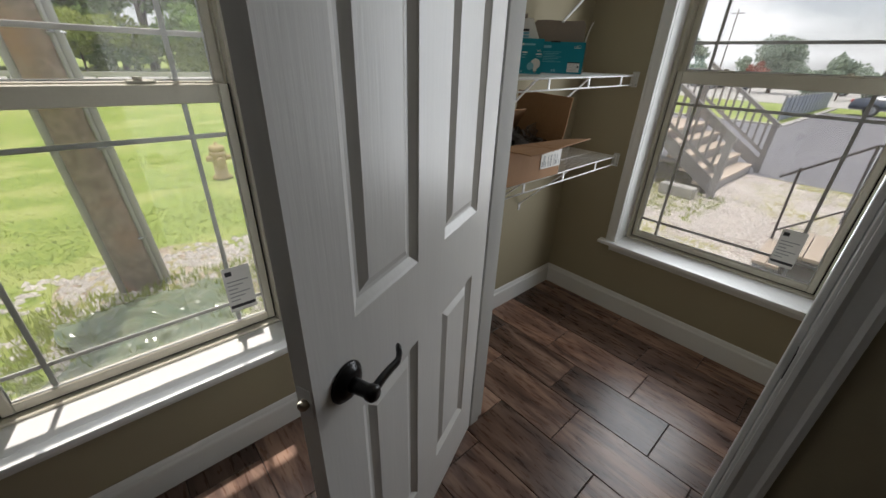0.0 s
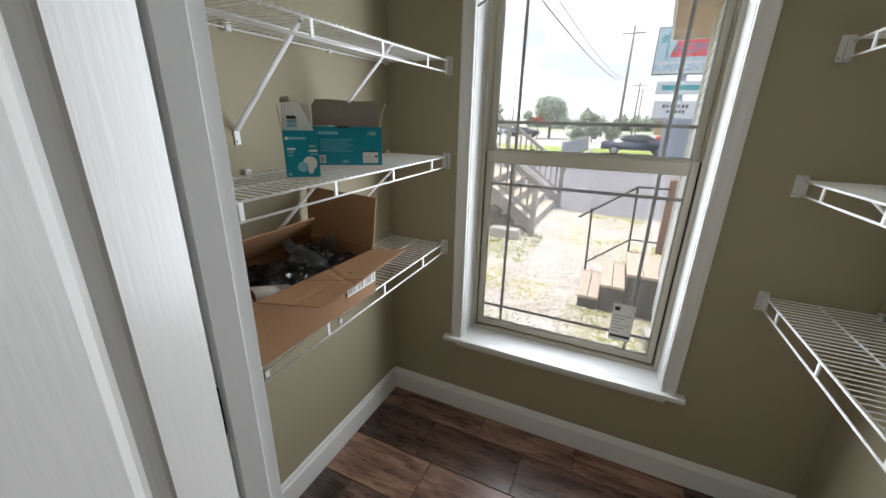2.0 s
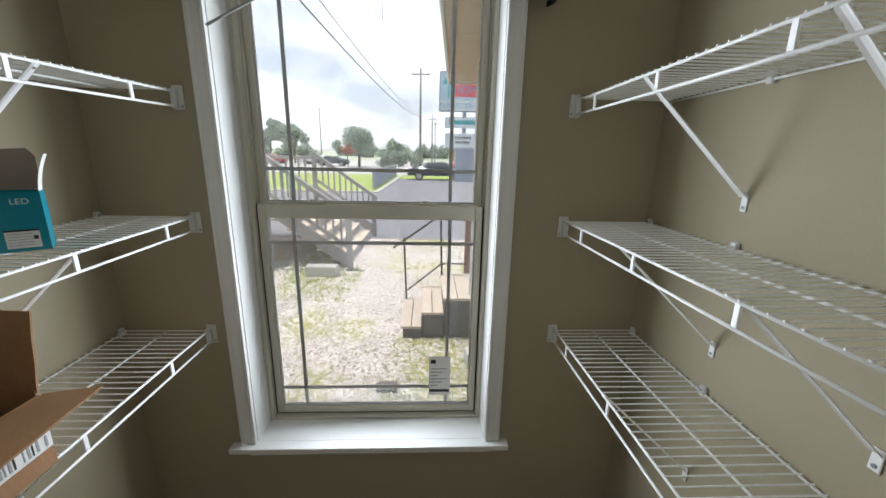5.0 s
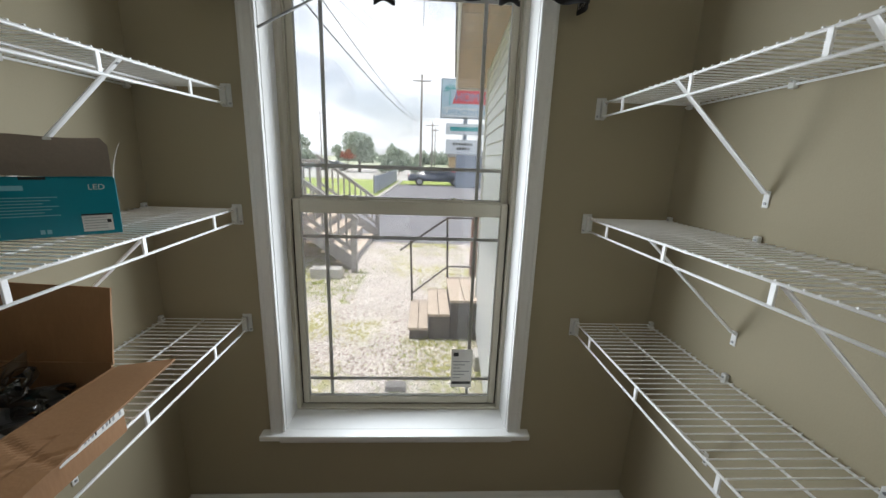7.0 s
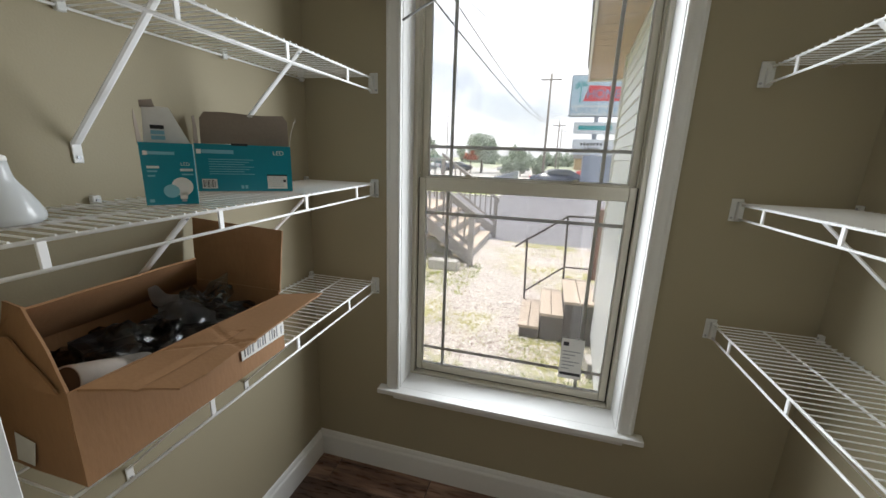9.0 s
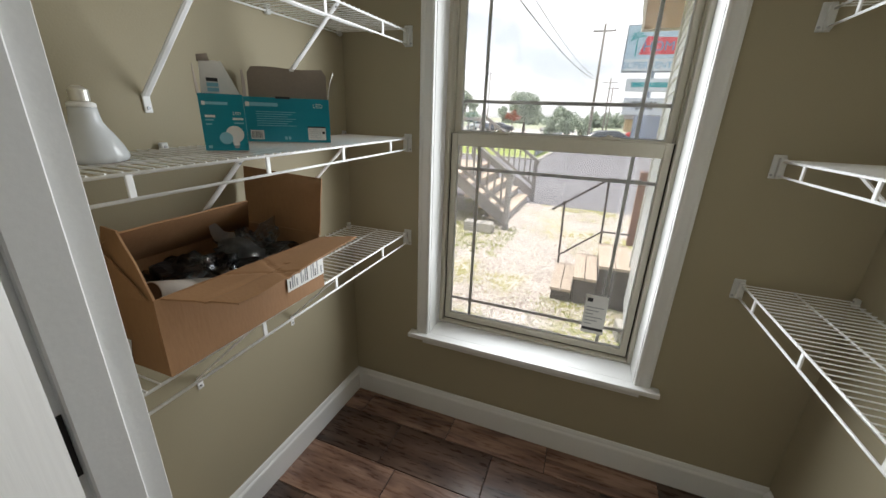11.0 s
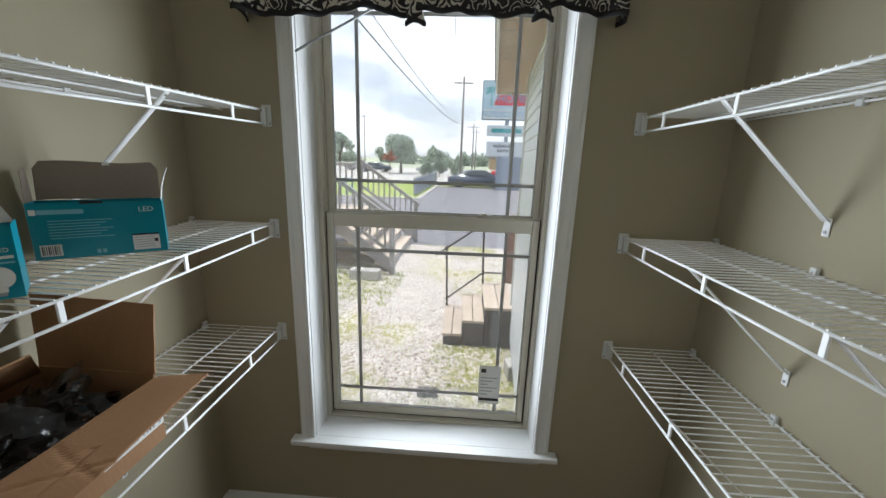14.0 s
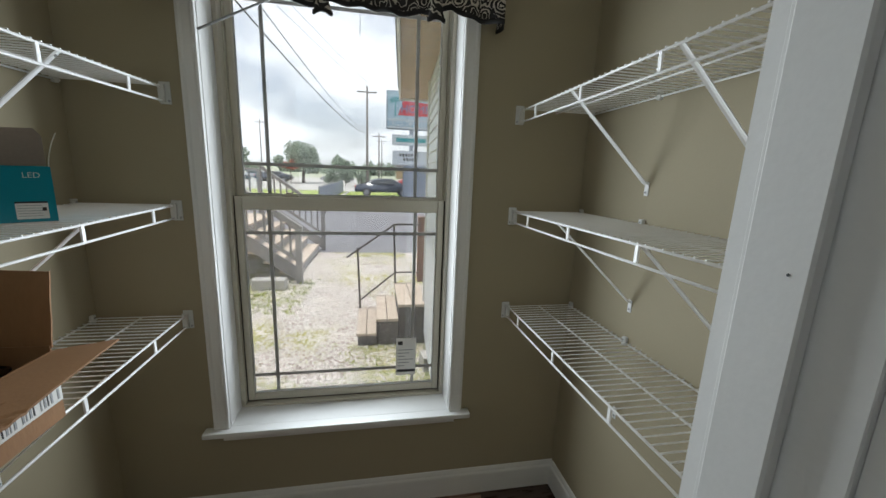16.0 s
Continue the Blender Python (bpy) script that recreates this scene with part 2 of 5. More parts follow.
# ---- plan ----
W, DI, DO = 1.853, -1.24, -1.337   # pantry width; inner and outer face of the door wall
H = 2.46
JL, JR, HEAD = 0.508, 1.270, 2.045  # door jamb faces and head
ROOM_X, ROOM_Y = 6.8, -7.6
GROUND = -0.65


def wall(name, boxes, label):
    bm = bmesh.new()
    for b in boxes:
        box(*b, bm=bm)
    return tagged(link(name, bm, WALL), label, "wall", kind="structure")


OT = 0.21  # outer wall thickness
# window openings: (start, end, sill, head)
PW = (0.405, 1.325, 0.425, 2.285)
LW = (-2.6045, -1.7655, 0.385, 2.225)
wall("wall_north", [(-OT, PW[0], 0, OT, 0, H), (PW[1], ROOM_X + 0.1, 0, OT, 0, H), (PW[0], PW[1], 0, OT, 0, PW[2]), (PW[0], PW[1], 0, OT, PW[3], H)],
     "greige painted outer wall with a tall window")
wall("wall_west", [(-OT, 0, LW[1], 0, 0, H), (-OT, 0, ROOM_Y, LW[0], 0, H), (-OT, 0, LW[0], LW[1], 0, LW[2]), (-OT, 0, LW[0], LW[1], LW[3], H)],
     "greige painted outer wall behind the shelves")
wall("wall_door", [(0, JL - 0.02, DO, DI, 0, H), (JR + 0.02, ROOM_X, DO, DI, 0, H), (JL - 0.02, JR + 0.02, DO, DI, HEAD + 0.02, H)],
     "greige painted partition with the pantry doorway")
wall("wall_east", [(W, W + 0.1, DI, 0, 0, H)], "greige painted pantry side wall behind wire shelves")
wall("wall_room_east", [(ROOM_X, ROOM_X + 0.1, ROOM_Y, DO, 0, H)], "plain greige wall of the outer room")
wall("wall_room_south", [(-OT, ROOM_X + 0.1, ROOM_Y - 0.1, ROOM_Y, 0, H)], "plain greige wall of the outer room")
tagged(link("ceiling", box(-OT, ROOM_X + 0.1, ROOM_Y - 0.1, OT, H, H + 0.1), CEIL), "off-white flat painted ceiling", "ceiling", kind="structure")
floor = tagged(link("floor", box(-OT, ROOM_X + 0.1, ROOM_Y - 0.1, OT, -0.12, -0.006), GROUT), "dark wood-look plank tile floor with thin joints", "floor", kind="structure")

BASE_PROFILE = [(0, 0), (0.016, 0), (0.016, 0.098), (0.0145, 0.104), (0.010, 0.110), (0.0085, 0.119), (0.006, 0.126), (0.003, 0.130), (0, 0.130)]


def baseboard(p, q):
    return tagged(link("baseboard", extrude_profile(BASE_PROFILE, p, q), TRIM), "white painted moulded baseboard along the wall", "baseboard", kind="structure")


baseboard((W - 0.001, -0.001, 0), (0.001, -0.001, 0))
baseboard((0.001, -0.016, 0), (0.001, DI + 0.002, 0))
baseboard((W - 0.001, DI + 0.002, 0), (W - 0.001, -0.016, 0))
baseboard((0.001, DO - 0.001, 0), (0.001, ROOM_Y, 0))
baseboard((JL - 0.075, DO - 0.001, 0), (0.016, DO - 0.001, 0))
baseboard((ROOM_X, DO - 0.001, 0), (JR + 0.075, DO - 0.001, 0))


# ---- windows ----
CASING = [(0, 0), (0, 0.017), (0.008, 0.019), (0.016, 0.0145), (0.040, 0.012), (0.048, 0.015), (0.058, 0.012), (0.058, 0)]


def strip(profile, a, b, inward, face):
    """A casing board: profile (across, proud) from a to b; inward: unit way across, face: unit way proud."""
    bm = bmesh.new()
    a, b, inward, face = Vector(a), Vector(b), Vector(inward), Vector(face)
    r0 = [bm.verts.new(a + inward * u + face * v) for u, v in profile]
    r1 = [bm.verts.new(b + inward * u + face * v) for u, v in profile]
    k = len(profile)
    for i in range(k):
        bm.faces.new((r0[i], r0[(i + 1) % k], r1[(i + 1) % k], r1[i]))
    bm.faces.new(r0)
    bm.faces.new(list(reversed(r1)))
    return bm


def window(name, m, w, sill, meet, head, label, sticker_u):
    """A single-hung window in the wall: local x along the wall, y outwards, z up; w: clear width between the side boards."""
    win = thing(name, m, label, "window", kind="structure")
    j = 0.012
    part("side_board", box(-j, 0, 0, OT - 0.002, sill, head, 0.001), TRIM, win)
    part("side_board", box(w, w + j, 0, OT - 0.002, sill, head, 0.001), TRIM, win)
    part("head_board", box(-j, w + j, 0, OT - 0.002, head, head + j, 0.001), TRIM, win)
    part("stool", box(-0.095, w + 0.095, -0.046, 0, sill - 0.020, sill + 0.002, 0.006, segments=2), TRIM, win, "white painted window stool")
    part("stool", box(-j, w + j, 0.0005, OT - 0.002, sill - 0.020, sill + 0.001, 0.001), TRIM, win, "white painted window stool")
    part("apron", extrude_profile([(0, 0), (0.010, 0.003), (0.012, 0.012), (0.018, 0.030), (0.018, 0.038), (0, 0.038)], (w + 0.03, -0.001, sill - 0.0585), (-0.03, -0.001, sill - 0.0585)), TRIM, win)
    part("casing", strip(CASING, (-0.003, -0.001, sill + 0.002), (-0.003, -0.001, head + 0.062), (-1, 0, 0), (0, -1, 0)), TRIM, win)
    part("casing", strip(CASING, (w + 0.003, -0.001, sill + 0.002), (w + 0.003, -0.001, head + 0.062), (1, 0, 0), (0, -1, 0)), TRIM, win)
    part("casing", strip(CASING, (-0.0025, -0.001, head + 0.003), (w + 0.0025, -0.001, head + 0.003), (0, 0, 1), (0, -1, 0)), TRIM, win)
    y0 = 0.150
    # fixed frame
    yf = 0.122
    f = part("window_frame", box(0.0, 0.0165, yf, OT - 0.004, sill + 0.0015, head, 0.002), VINYL, win, "almond vinyl frame")
    for b in ((w - 0.0165, w, yf, OT - 0.004, sill + 0.0015, head), (0.0165, w - 0.0165, yf, OT - 0.004, sill + 0.0015, sill + 0.013), (0.0165, w - 0.0165, yf, OT - 0.004, head - 0.02, head)):
        part("frame_bar", box(*b, 0.002), VINYL, f)
    # added dark strips draw the track shadow between frame and sash
    for xa in (0.0168, w - 0.0218):
        part("weather_strip", box(xa, xa + 0.005, y0 + 0.004, y0 + 0.025, sill + 0.014, meet - 0.002), GAP_SHADE, f, "dark strip painted as the sash gap's shade")
    part("weather_strip", box(0.022, w - 0.022, y0 + 0.002, y0 + 0.020, sill + 0.0132, sill + 0.0185), GAP_SHADE, f, "dark strip painted as the sash gap's shade")
    for xa in (0.0168, w - 0.0218):
        part("track_cover", box(xa, xa + 0.005, y0 + 0.012, y0 + 0.054, meet + 0.001, head - 0.021, 0.001), VINYL, f)

    def sash(nm, ya, yb, za, zb, bottom, top, gz):
        s = part(nm, box(0.0225, 0.050, ya, yb, za, zb, 0.003), VINYL, win, "almond vinyl sash")
        part("sash_stile", box(w - 0.050, w - 0.0225, ya, yb, za, zb, 0.003), VINYL, s)
        part("sash_rail", box(0.050, w - 0.050, ya + 0.001, yb - 0.001, za, za + bottom, 0.003), VINYL, s)
        part("sash_rail", box(0.050, w - 0.050, ya + 0.001, yb - 0.001, zb - top, zb, 0.003), VINYL, s)
        ym = (ya + yb) / 2
        for xa in (0.0502, w - 0.0542):
            part("glazing_bead", box(xa, xa + 0.004, ya + 0.006, ya + 0.010, za + bottom, zb - top), TRIM, s, "pale glazing bead")
        part("glazing_bead", box(0.0545, w - 0.0545, ya + 0.006, ya + 0.010, za + bottom, za + bottom + 0.005), TRIM, s, "pale glazing bead")
        pane = part("pane", box(0.048, w - 0.048, ym - 0.009, ym - 0.006, za + bottom - 0.003, zb - top + 0.003), GLASS, s)
        pane2 = part("pane", box(0.048, w - 0.048, ym + 0.006, ym + 0.009, za + bottom - 0.003, zb - top + 0.003), GLASS, s)
        for p in (pane, pane2):
            p.visible_shadow = False
        for gx in (0.147, w - 0.147):
            part("grid_bar", box(gx - 0.007, gx + 0.007, ym - 0.003, ym + 0.003, za + bottom, zb - top, 0.001), GRID, s)
        for g in gz:
            part("grid_bar", box(0.050, w - 0.050, ym - 0.0025, ym + 0.0025, g - 0.007, g + 0.007, 0.001), GRID, s)
        return s

    low = sash("lower_sash", y0 - 0.006, y0 + 0.024, sill + 0.019, meet, 0.034, 0.054, (sill + 0.135, meet - 0.150))
    up = sash("upper_sash", y0 + 0.026, y0 + 0.055, meet - 0.03, head - 0.02, 0.036, 0.036, (meet + 0.128, head - 0.17))
    for lx in (0.235, w - 0.235):
        lk = part("sash_lock", box(lx - 0.034, lx + 0.034, y0 - 0.002, y0 + 0.020, meet + 0.0005, meet + 0.011, 0.004), VINYL, low, "almond cam lock")
        part("tongue", rod((lx - 0.006, y0 + 0.006, meet + 0.011), (lx - 0.006, y0 + 0.006, meet + 0.018), 0.011, 12), VINYL, win)
    for lx in (0.05, w - 0.05 - 0.055):
        part("tilt_latch", box(lx, lx + 0.055, y0 - 0.001, y0 + 0.018, meet + 0.0005, meet + 0.005, 0.0015), VINYL, win)
    st = part("sticker", box(sticker_u, sticker_u + 0.092, y0 - 0.0025, y0 - 0.0015, sill + 0.10, sill + 0.285), PAPER, win, "printed energy rating sticker on the glass")
    bars = [(0.006, 0.030, 0.245, 0.272)] + [(0.008, 0.080 - 0.02 * (i % 3), 0.225 - 0.016 * i, 0.229 - 0.016 * i) for i in range(6)]
    for a, b, c, d in bars[1:]:
        part("print_line", box(sticker_u + a, sticker_u + b, y0 - 0.0032, y0 - 0.0026, sill + c, sill + d), GREYINK, st)
    part("print_bar", box(sticker_u + 0.003, sticker_u + 0.089, y0 - 0.0032, y0 - 0.0026, sill + 0.115, sill + 0.128), INK, st)
    part("print_mark", strip([(0, 0), (0, 0.0006), (0.022, 0.0006), (0.022, 0)], (sticker_u + 0.008, y0 - 0.0026, sill + 0.252), (sticker_u + 0.008, y0 - 0.0026, sill + 0.270), (1, 0, 0), (0, -1, 0)), INK, st)
    return win


window("window_1", pose(PW[0] + 0.0125, 0, 0), 0.895, 0.446, 1.371, 2.272, "tall almond vinyl single-hung window with white casing", 0.672)
window("window_2", pose(0, LW[0] + 0.0125, 0, 0, 0, 90), 0.814, 0.405, 1.298, 2.21, "almond vinyl single-hung window over a sunlit stool", 0.645)

# ---- doorway ----
doorway = thing("door_frame", pose(0, 0, 0), "white painted doorway frame with stops and moulded casing", "door frame", kind="structure")
part("jamb", box(JL - 0.0195, JL, DO, DI + 0.020, 0, HEAD, 0.001), TRIM, doorway)
part("jamb", box(JR, JR + 0.0195, DO, DI, 0, HEAD, 0.001), TRIM, doorway)
part("head_jamb", box(JL - 0.0195, JR + 0.0195, DO, DI, HEAD, HEAD + 0.0195, 0.001), TRIM, doorway)
part("stop", box(JL + 0.0003, JL + 0.012, DO + 0.038, DI - 0.012, 0, HEAD - 0.0003, 0.002), TRIM, doorway)
part("stop", box(JR - 0.012, JR - 0.0003, DO + 0.038, DI - 0.012, 0, HEAD - 0.0003, 0.002), TRIM, doorway)
part("stop", box(JL + 0.012, JR - 0.012, DO + 0.038, DI - 0.012, HEAD - 0.012, HEAD - 0.0003, 0.002), TRIM, doorway)
for face, yy in ((-1, DO - 0.0005), (1, DI + 0.0005)):
    part("casing", strip(CASING, (JL - (0.005 if face < 0 else 0.020), yy, 0), (JL - (0.005 if face < 0 else 0.020), yy, HEAD + 0.063), (-1, 0, 0), (0, face, 0)), TRIM, doorway)
    part("casing", strip(CASING, (JR + 0.005, yy, 0), (JR + 0.005, yy, HEAD + 0.063), (1, 0, 0), (0, face, 0)), TRIM, doorway)
    part("casing", strip(CASING, (JL - 0.0048, yy, HEAD + 0.005), (JR + 0.0048, yy, HEAD + 0.005), (0, 0, 1), (0, face, 0)), TRIM, doorway)
part("nail_hole", rod((JR - 0.0122, -1.286, 1.436), (JR - 0.0127, -1.286, 1.436), 0.0011, 10), INK, doorway, "dark nail hole")
part("strike_plate", box(JR - 0.0016, JR - 0.0001, DO + 0.004, DO + 0.034, 0.885, 0.945, 0.0005), BRONZE, doorway, "dark bronze strike plate")

# ---- door leaf: local x from the hinge edge, y 0 to -0.035 with the panel side at y=0 ----
DW, DT = 0.760, 0.035
DOOR_ANGLE = -67.2
door = thing("door_1", pose(0.5205, -1.309, 0.008, 0, 0, DOOR_ANGLE), "white moulded six-panel door standing open with a dark lever", "door", kind="structure")
STILE, MULL = 0.107, 0.125
PWID = (DW - 2 * STILE - MULL) / 2
ROWS_Z = [(0.215, 0.795), (1.000, 1.650), (1.755, 1.915)]


def door_leaf():
    bm = bmesh.new()
    xs = [0, STILE, STILE + PWID, STILE + PWID + MULL, DW - STILE, DW]
    zs = [0, ROWS_Z[0][0], ROWS_Z[0][1], ROWS_Z[1][0], ROWS_Z[1][1], ROWS_Z[2][0], ROWS_Z[2][1], 2.03]
    for side, y in ((1, 0.0), (-1, -DT)):
        for i in range(5):
            for k in range(7):
                x0, x1, z0, z1 = xs[i], xs[i + 1], zs[k], zs[k + 1]
                if i in (1, 3) and k in (1, 3, 5):
                    rings = [(0, 0), (0.004, 0.003), (0.020, 0.011), (0.028, 0.011), (0.046, 0.003)]
                    prev = None
                    for ins, dep in rings:
                        r = [bm.verts.new((a, y - side * dep, b)) for a, b in ((x0 + ins, z0 + ins), (x1 - ins, z0 + ins), (x1 - ins, z1 - ins), (x0 + ins, z1 - ins))]
                        if prev:
                            for q in range(4):
                                bm.faces.new((prev[q], prev[(q + 1) % 4], r[(q + 1) % 4], r[q]))
                        prev = r
                    bm.faces.new(prev)
                else:
                    bm.faces.new([bm.verts.new((a, y, b)) for a, b in ((x0, z0), (x1, z0), (x1, z1), (x0, z1))])
    for a, b in (((0, 0), (0, 2.03)), ((DW, 0), (DW, 2.03)), ((0, 0), (DW, 0)), ((0, 2.03), (DW, 2.03))):
        bm.faces.new([bm.verts.new(p) for p in ((a[0], 0, a[1]), (b[0], 0, b[1]), (b[0], -DT, b[1]), (a[0], -DT, a[1]))])
    bmesh.ops.remove_doubles(bm, verts=bm.verts, dist=0.0002)
    return bm


part("door_leaf", door_leaf(), DOOR, door, "white moulded panels with wood grain")


def lever(side):
    """Lever set: rose, neck and a curved arm that points towards the hinges."""
    y = 0.0 if side > 0 else -DT
    hx, hz = DW - 0.070, 0.893
    bm = lathe([(0.037, 0.0005), (0.037, 0.004), (0.034, 0.007), (0.029, 0.009), (0.027, 0.013), (0.016, 0.015)], 28)
    bm.transform(Matrix.Translation((hx, y, hz)) @ Matrix.Rotation(radians(-90 * side), 4, "X"))
    rose = part("rose", bm, BRONZE, door, "dark bronze round rose", True)
    bm = lathe([(0.014, 0.010), (0.0125, 0.030), (0.0125, 0.044), (0.015, 0.048), (0.015, 0.058), (0.010, 0.063)], 20)
    bm.transform(Matrix.Translation((hx, y, hz)) @ Matrix.Rotation(radians(-90 * side), 4, "X"))
    part("neck", bm, BRONZE, rose, "", True)
    bm = bmesh.new()
    pts = []
    for i in range(17):
        u = i / 16
        x = hx + 0.004 - 0.104 * u
        z = hz + 0.004 * math.sin(u * 3.0) - 0.003 * u + (0.013 * ((u - 0.78) / 0.22) ** 1.5 if u > 0.78 else 0)
        yy = y + side * (0.053 - 0.002 * math.sin(u * math.pi) - (0.012 * (max(0, u - 0.75) / 0.25) ** 2))
        pts.append((Vector((x, yy, z)), 0.0125 - 0.0030 * math.sin(min(1, u * 1.2) * math.pi * 0.5) + 0.002 * (u > 0.9)))
    rings = []
    for p, r in pts:
        rings.append([bm.verts.new(p + Vector((0, side * r * 0.6 * math.cos(a), r * math.sin(a)))) for a in [2 * math.pi * k / 12 for k in range(12)]])
    for a, b in zip(rings, rings[1:]):
        for k in range(12):
            bm.faces.new((a[k], a[(k + 1) % 12], b[(k + 1) % 12], b[k]))
    bm.faces.new(rings[0])
    bm.faces.new(rings[-1])
    part("lever_arm", bm, BRONZE, rose, "", True)


lever(1)
lever(-1)
bm = box(DW, DW + 0.0012, -DT / 2 - 0.0125, -DT / 2 + 0.0125, 0.876, 0.934, 0.0004)
latch = part("latch_plate", bm, TRIM, door, "painted latch plate")
bm = lathe([(0.0085, 0), (0.0085, 0.008), (0.006, 0.0115)], 14)
bm.transform(Matrix.Translation((DW + 0.0012, -DT / 2, 0.905)) @ Matrix.Rotation(radians(90), 4, "Y"))
part("latch_bolt", bm, BRASS, latch, "worn latch bolt", True)
for hz in (0.18, 1.0, 1.83):
    part("hinge", rod((-0.003, -0.041, hz - 0.045), (-0.003, -0.041, hz + 0.045), 0.0058, 10), BRONZE, door, "dark bronze hinge", True)
for hz in (0.19, 1.065, 1.84):
    hp = part("hinge_leaf", box(JL + 0.0002, JL + 0.002, DO + 0.002, DO + 0.037, hz - 0.045, hz + 0.045, 0.0006), BRONZE, doorway, "dark bronze hinge leaf")
    for dz in (-0.03, 0.0, 0.03):
        part("screw", rod((JL + 0.002, DO + 0.018, hz + dz), (JL + 0.0028, DO + 0.018, hz + dz), 0.0035, 8), BRONZE, hp)

# ---- wire shelves: local x from the wall to the room, y along the wall away from the window, z=0 at the deck ----
DEPTH, LIP = 0.294, 0.046
LENGTH = 1.222
wire_mesh = bpy.data.meshes.new("wire")
b = rod((0.005, 0, 0), (DEPTH + 0.002, 0, 0), 0.0020, 6)
b.to_mesh(wire_mesh)
b.free()
wire_mesh.materials.append(WIRE)


def wire_shelf(m, braces, label, post0, depth_sign):
    sh = thing("wire_shelf", m, label, "shelf", "wire shelves")
    s = depth_sign

    def bx(x0, x1, y0, y1, z0, z1, bev):
        return box(min(s * x0, s * x1), max(s * x0, s * x1), -y1, -y0, z0, z1, bev)

    def bar(nm, p, q, r, lab=""):
        return part(nm, rod((s * p[0], -p[1], p[2]), (s * q[0], -q[1], q[2]), r, 8), WIRE, sh, lab, True)
    bar("front_rod", (DEPTH, 0.012, -0.003), (DEPTH, LENGTH, -0.003), 0.0034)
    bar("lip_rod", (DEPTH + 0.002, 0.012, -LIP), (DEPTH + 0.002, LENGTH, -LIP), 0.0034)
    bar("back_rod", (0.008, 0.012, -0.005), (0.008, LENGTH, -0.005), 0.003)
    bar("middle_rod", (0.15, 0.012, -0.005), (0.15, LENGTH, -0.005), 0.003)
    y = post0
    while y < LENGTH - 0.02:
        part("lip_post", bx(DEPTH - 0.002, DEPTH + 0.003, y - 0.006, y + 0.006, -LIP + 0.001, -0.001, 0.001), WIRE, sh)
        y += 0.3048
    k = 0
    while 0.022 + k * 0.0254 < LENGTH:
        o = new("wire", wire_mesh)
        o.parent, o.location = sh, (0, -(0.022 + k * 0.0254), 0.0012)
        if s < 0:
            o.rotation_euler = (0, 0, math.pi)
        k += 1
    bk = part("end_bracket", bx(DEPTH - 0.010, DEPTH + 0.024, 0.0008, 0.005, -0.056, 0.016, 0.002), CLIP, sh, "translucent white plastic end bracket")
    part("socket", bx(DEPTH - 0.008, DEPTH + 0.010, 0.005, 0.020, -LIP - 0.006, 0.007, 0.002), CLIP, bk)
    part("screw", rod((s * (DEPTH + 0.018), -0.005, -0.045), (s * (DEPTH + 0.018), -0.0068, -0.045), 0.004, 10), STEEL, bk)
    for y in braces:
        bm = bmesh.new()
        p, q = Vector((s * (DEPTH - 0.004), -y, -0.004)), Vector((s * 0.006, -y, -0.268))
        d = (q - p).normalized()
        n = Vector((0, 1, 0)).cross(d)
        loops = []
        for k in range(13):  # a flat steel bar, a little hollowed, wider towards its foot
            u = k / 12
            half = 0.0082 + 0.0018 * u
            c = p.lerp(q, u)
            loops.append([bm.verts.new(c + Vector((0, 1, 0)) * e * half + n * v) for e, v in ((-1, 0.002), (-0.5, 0.0), (0.5, 0.0), (1, 0.002), (1, 0.0045), (0.4, 0.0022), (-0.4, 0.0022), (-1, 0.0045))])
        for r0, r1 in zip(loops, loops[1:]):
            for k in range(8):
                bm.faces.new((r0[k], r0[(k + 1) % 8], r1[(k + 1) % 8], r1[k]))
        bm.faces.new(loops[0]), bm.faces.new(list(reversed(loops[-1])))
        bmesh.ops.recalc_face_normals(bm, faces=bm.faces)
        br = part("brace", bm, WIRE, sh, "white steel support brace")
        part("foot", bx(0.001, 0.004, y - 0.0095, y + 0.0095, -0.306, -0.262, 0.0014), WIRE, br)
        part("rivet", rod((s * (DEPTH - 0.016), -y, -0.010), (s * (DEPTH - 0.013), -y, -0.014), 0.0035, 8), STEEL, br)
        part("screw", rod((s * 0.004, -y, -0.295), (s * 0.0062, -y, -0.295), 0.004, 10), STEEL, br)
    for y in (0.03, 0.40, 0.80, 1.15):
        c = part("wall_clip", bx(0.0008, 0.014, y - 0.009, y + 0.009, -0.014, 0.016, 0.002), CLIP, sh, "small white wall clip")
        part("clip_screw", rod((s * 0.014, -y, 0.006), (s * 0.016, -y, 0.006), 0.0035, 10), STEEL, c)
    return sh


ZS = (1.738, 1.346, 0.936)
for z, p0, br, lab in ((ZS[0], 0.189, (0.424, 0.818), "empty white coated wire shelf on diagonal braces"),
                       (ZS[1], 0.142, (0.424, 0.818), "white coated wire shelf holding bulb boxes"),
                       (ZS[2], 0.218, (0.44, 0.838), "white coated wire shelf holding a cardboard carton")):
    wire_shelf(pose(0, 0, z, 0.8), br, lab, p0, 1)
for z, p0, br in ((ZS[0] + 0.006, 0.139, (0.39, 0.80)), (ZS[1], 0.15, (0.39, 0.775)), (ZS[2], 0.135, (0.39, 0.775))):
    wire_shelf(pose(W, 0, z, -0.8), br, "empty white coated wire shelf on diagonal braces", p0, -1)


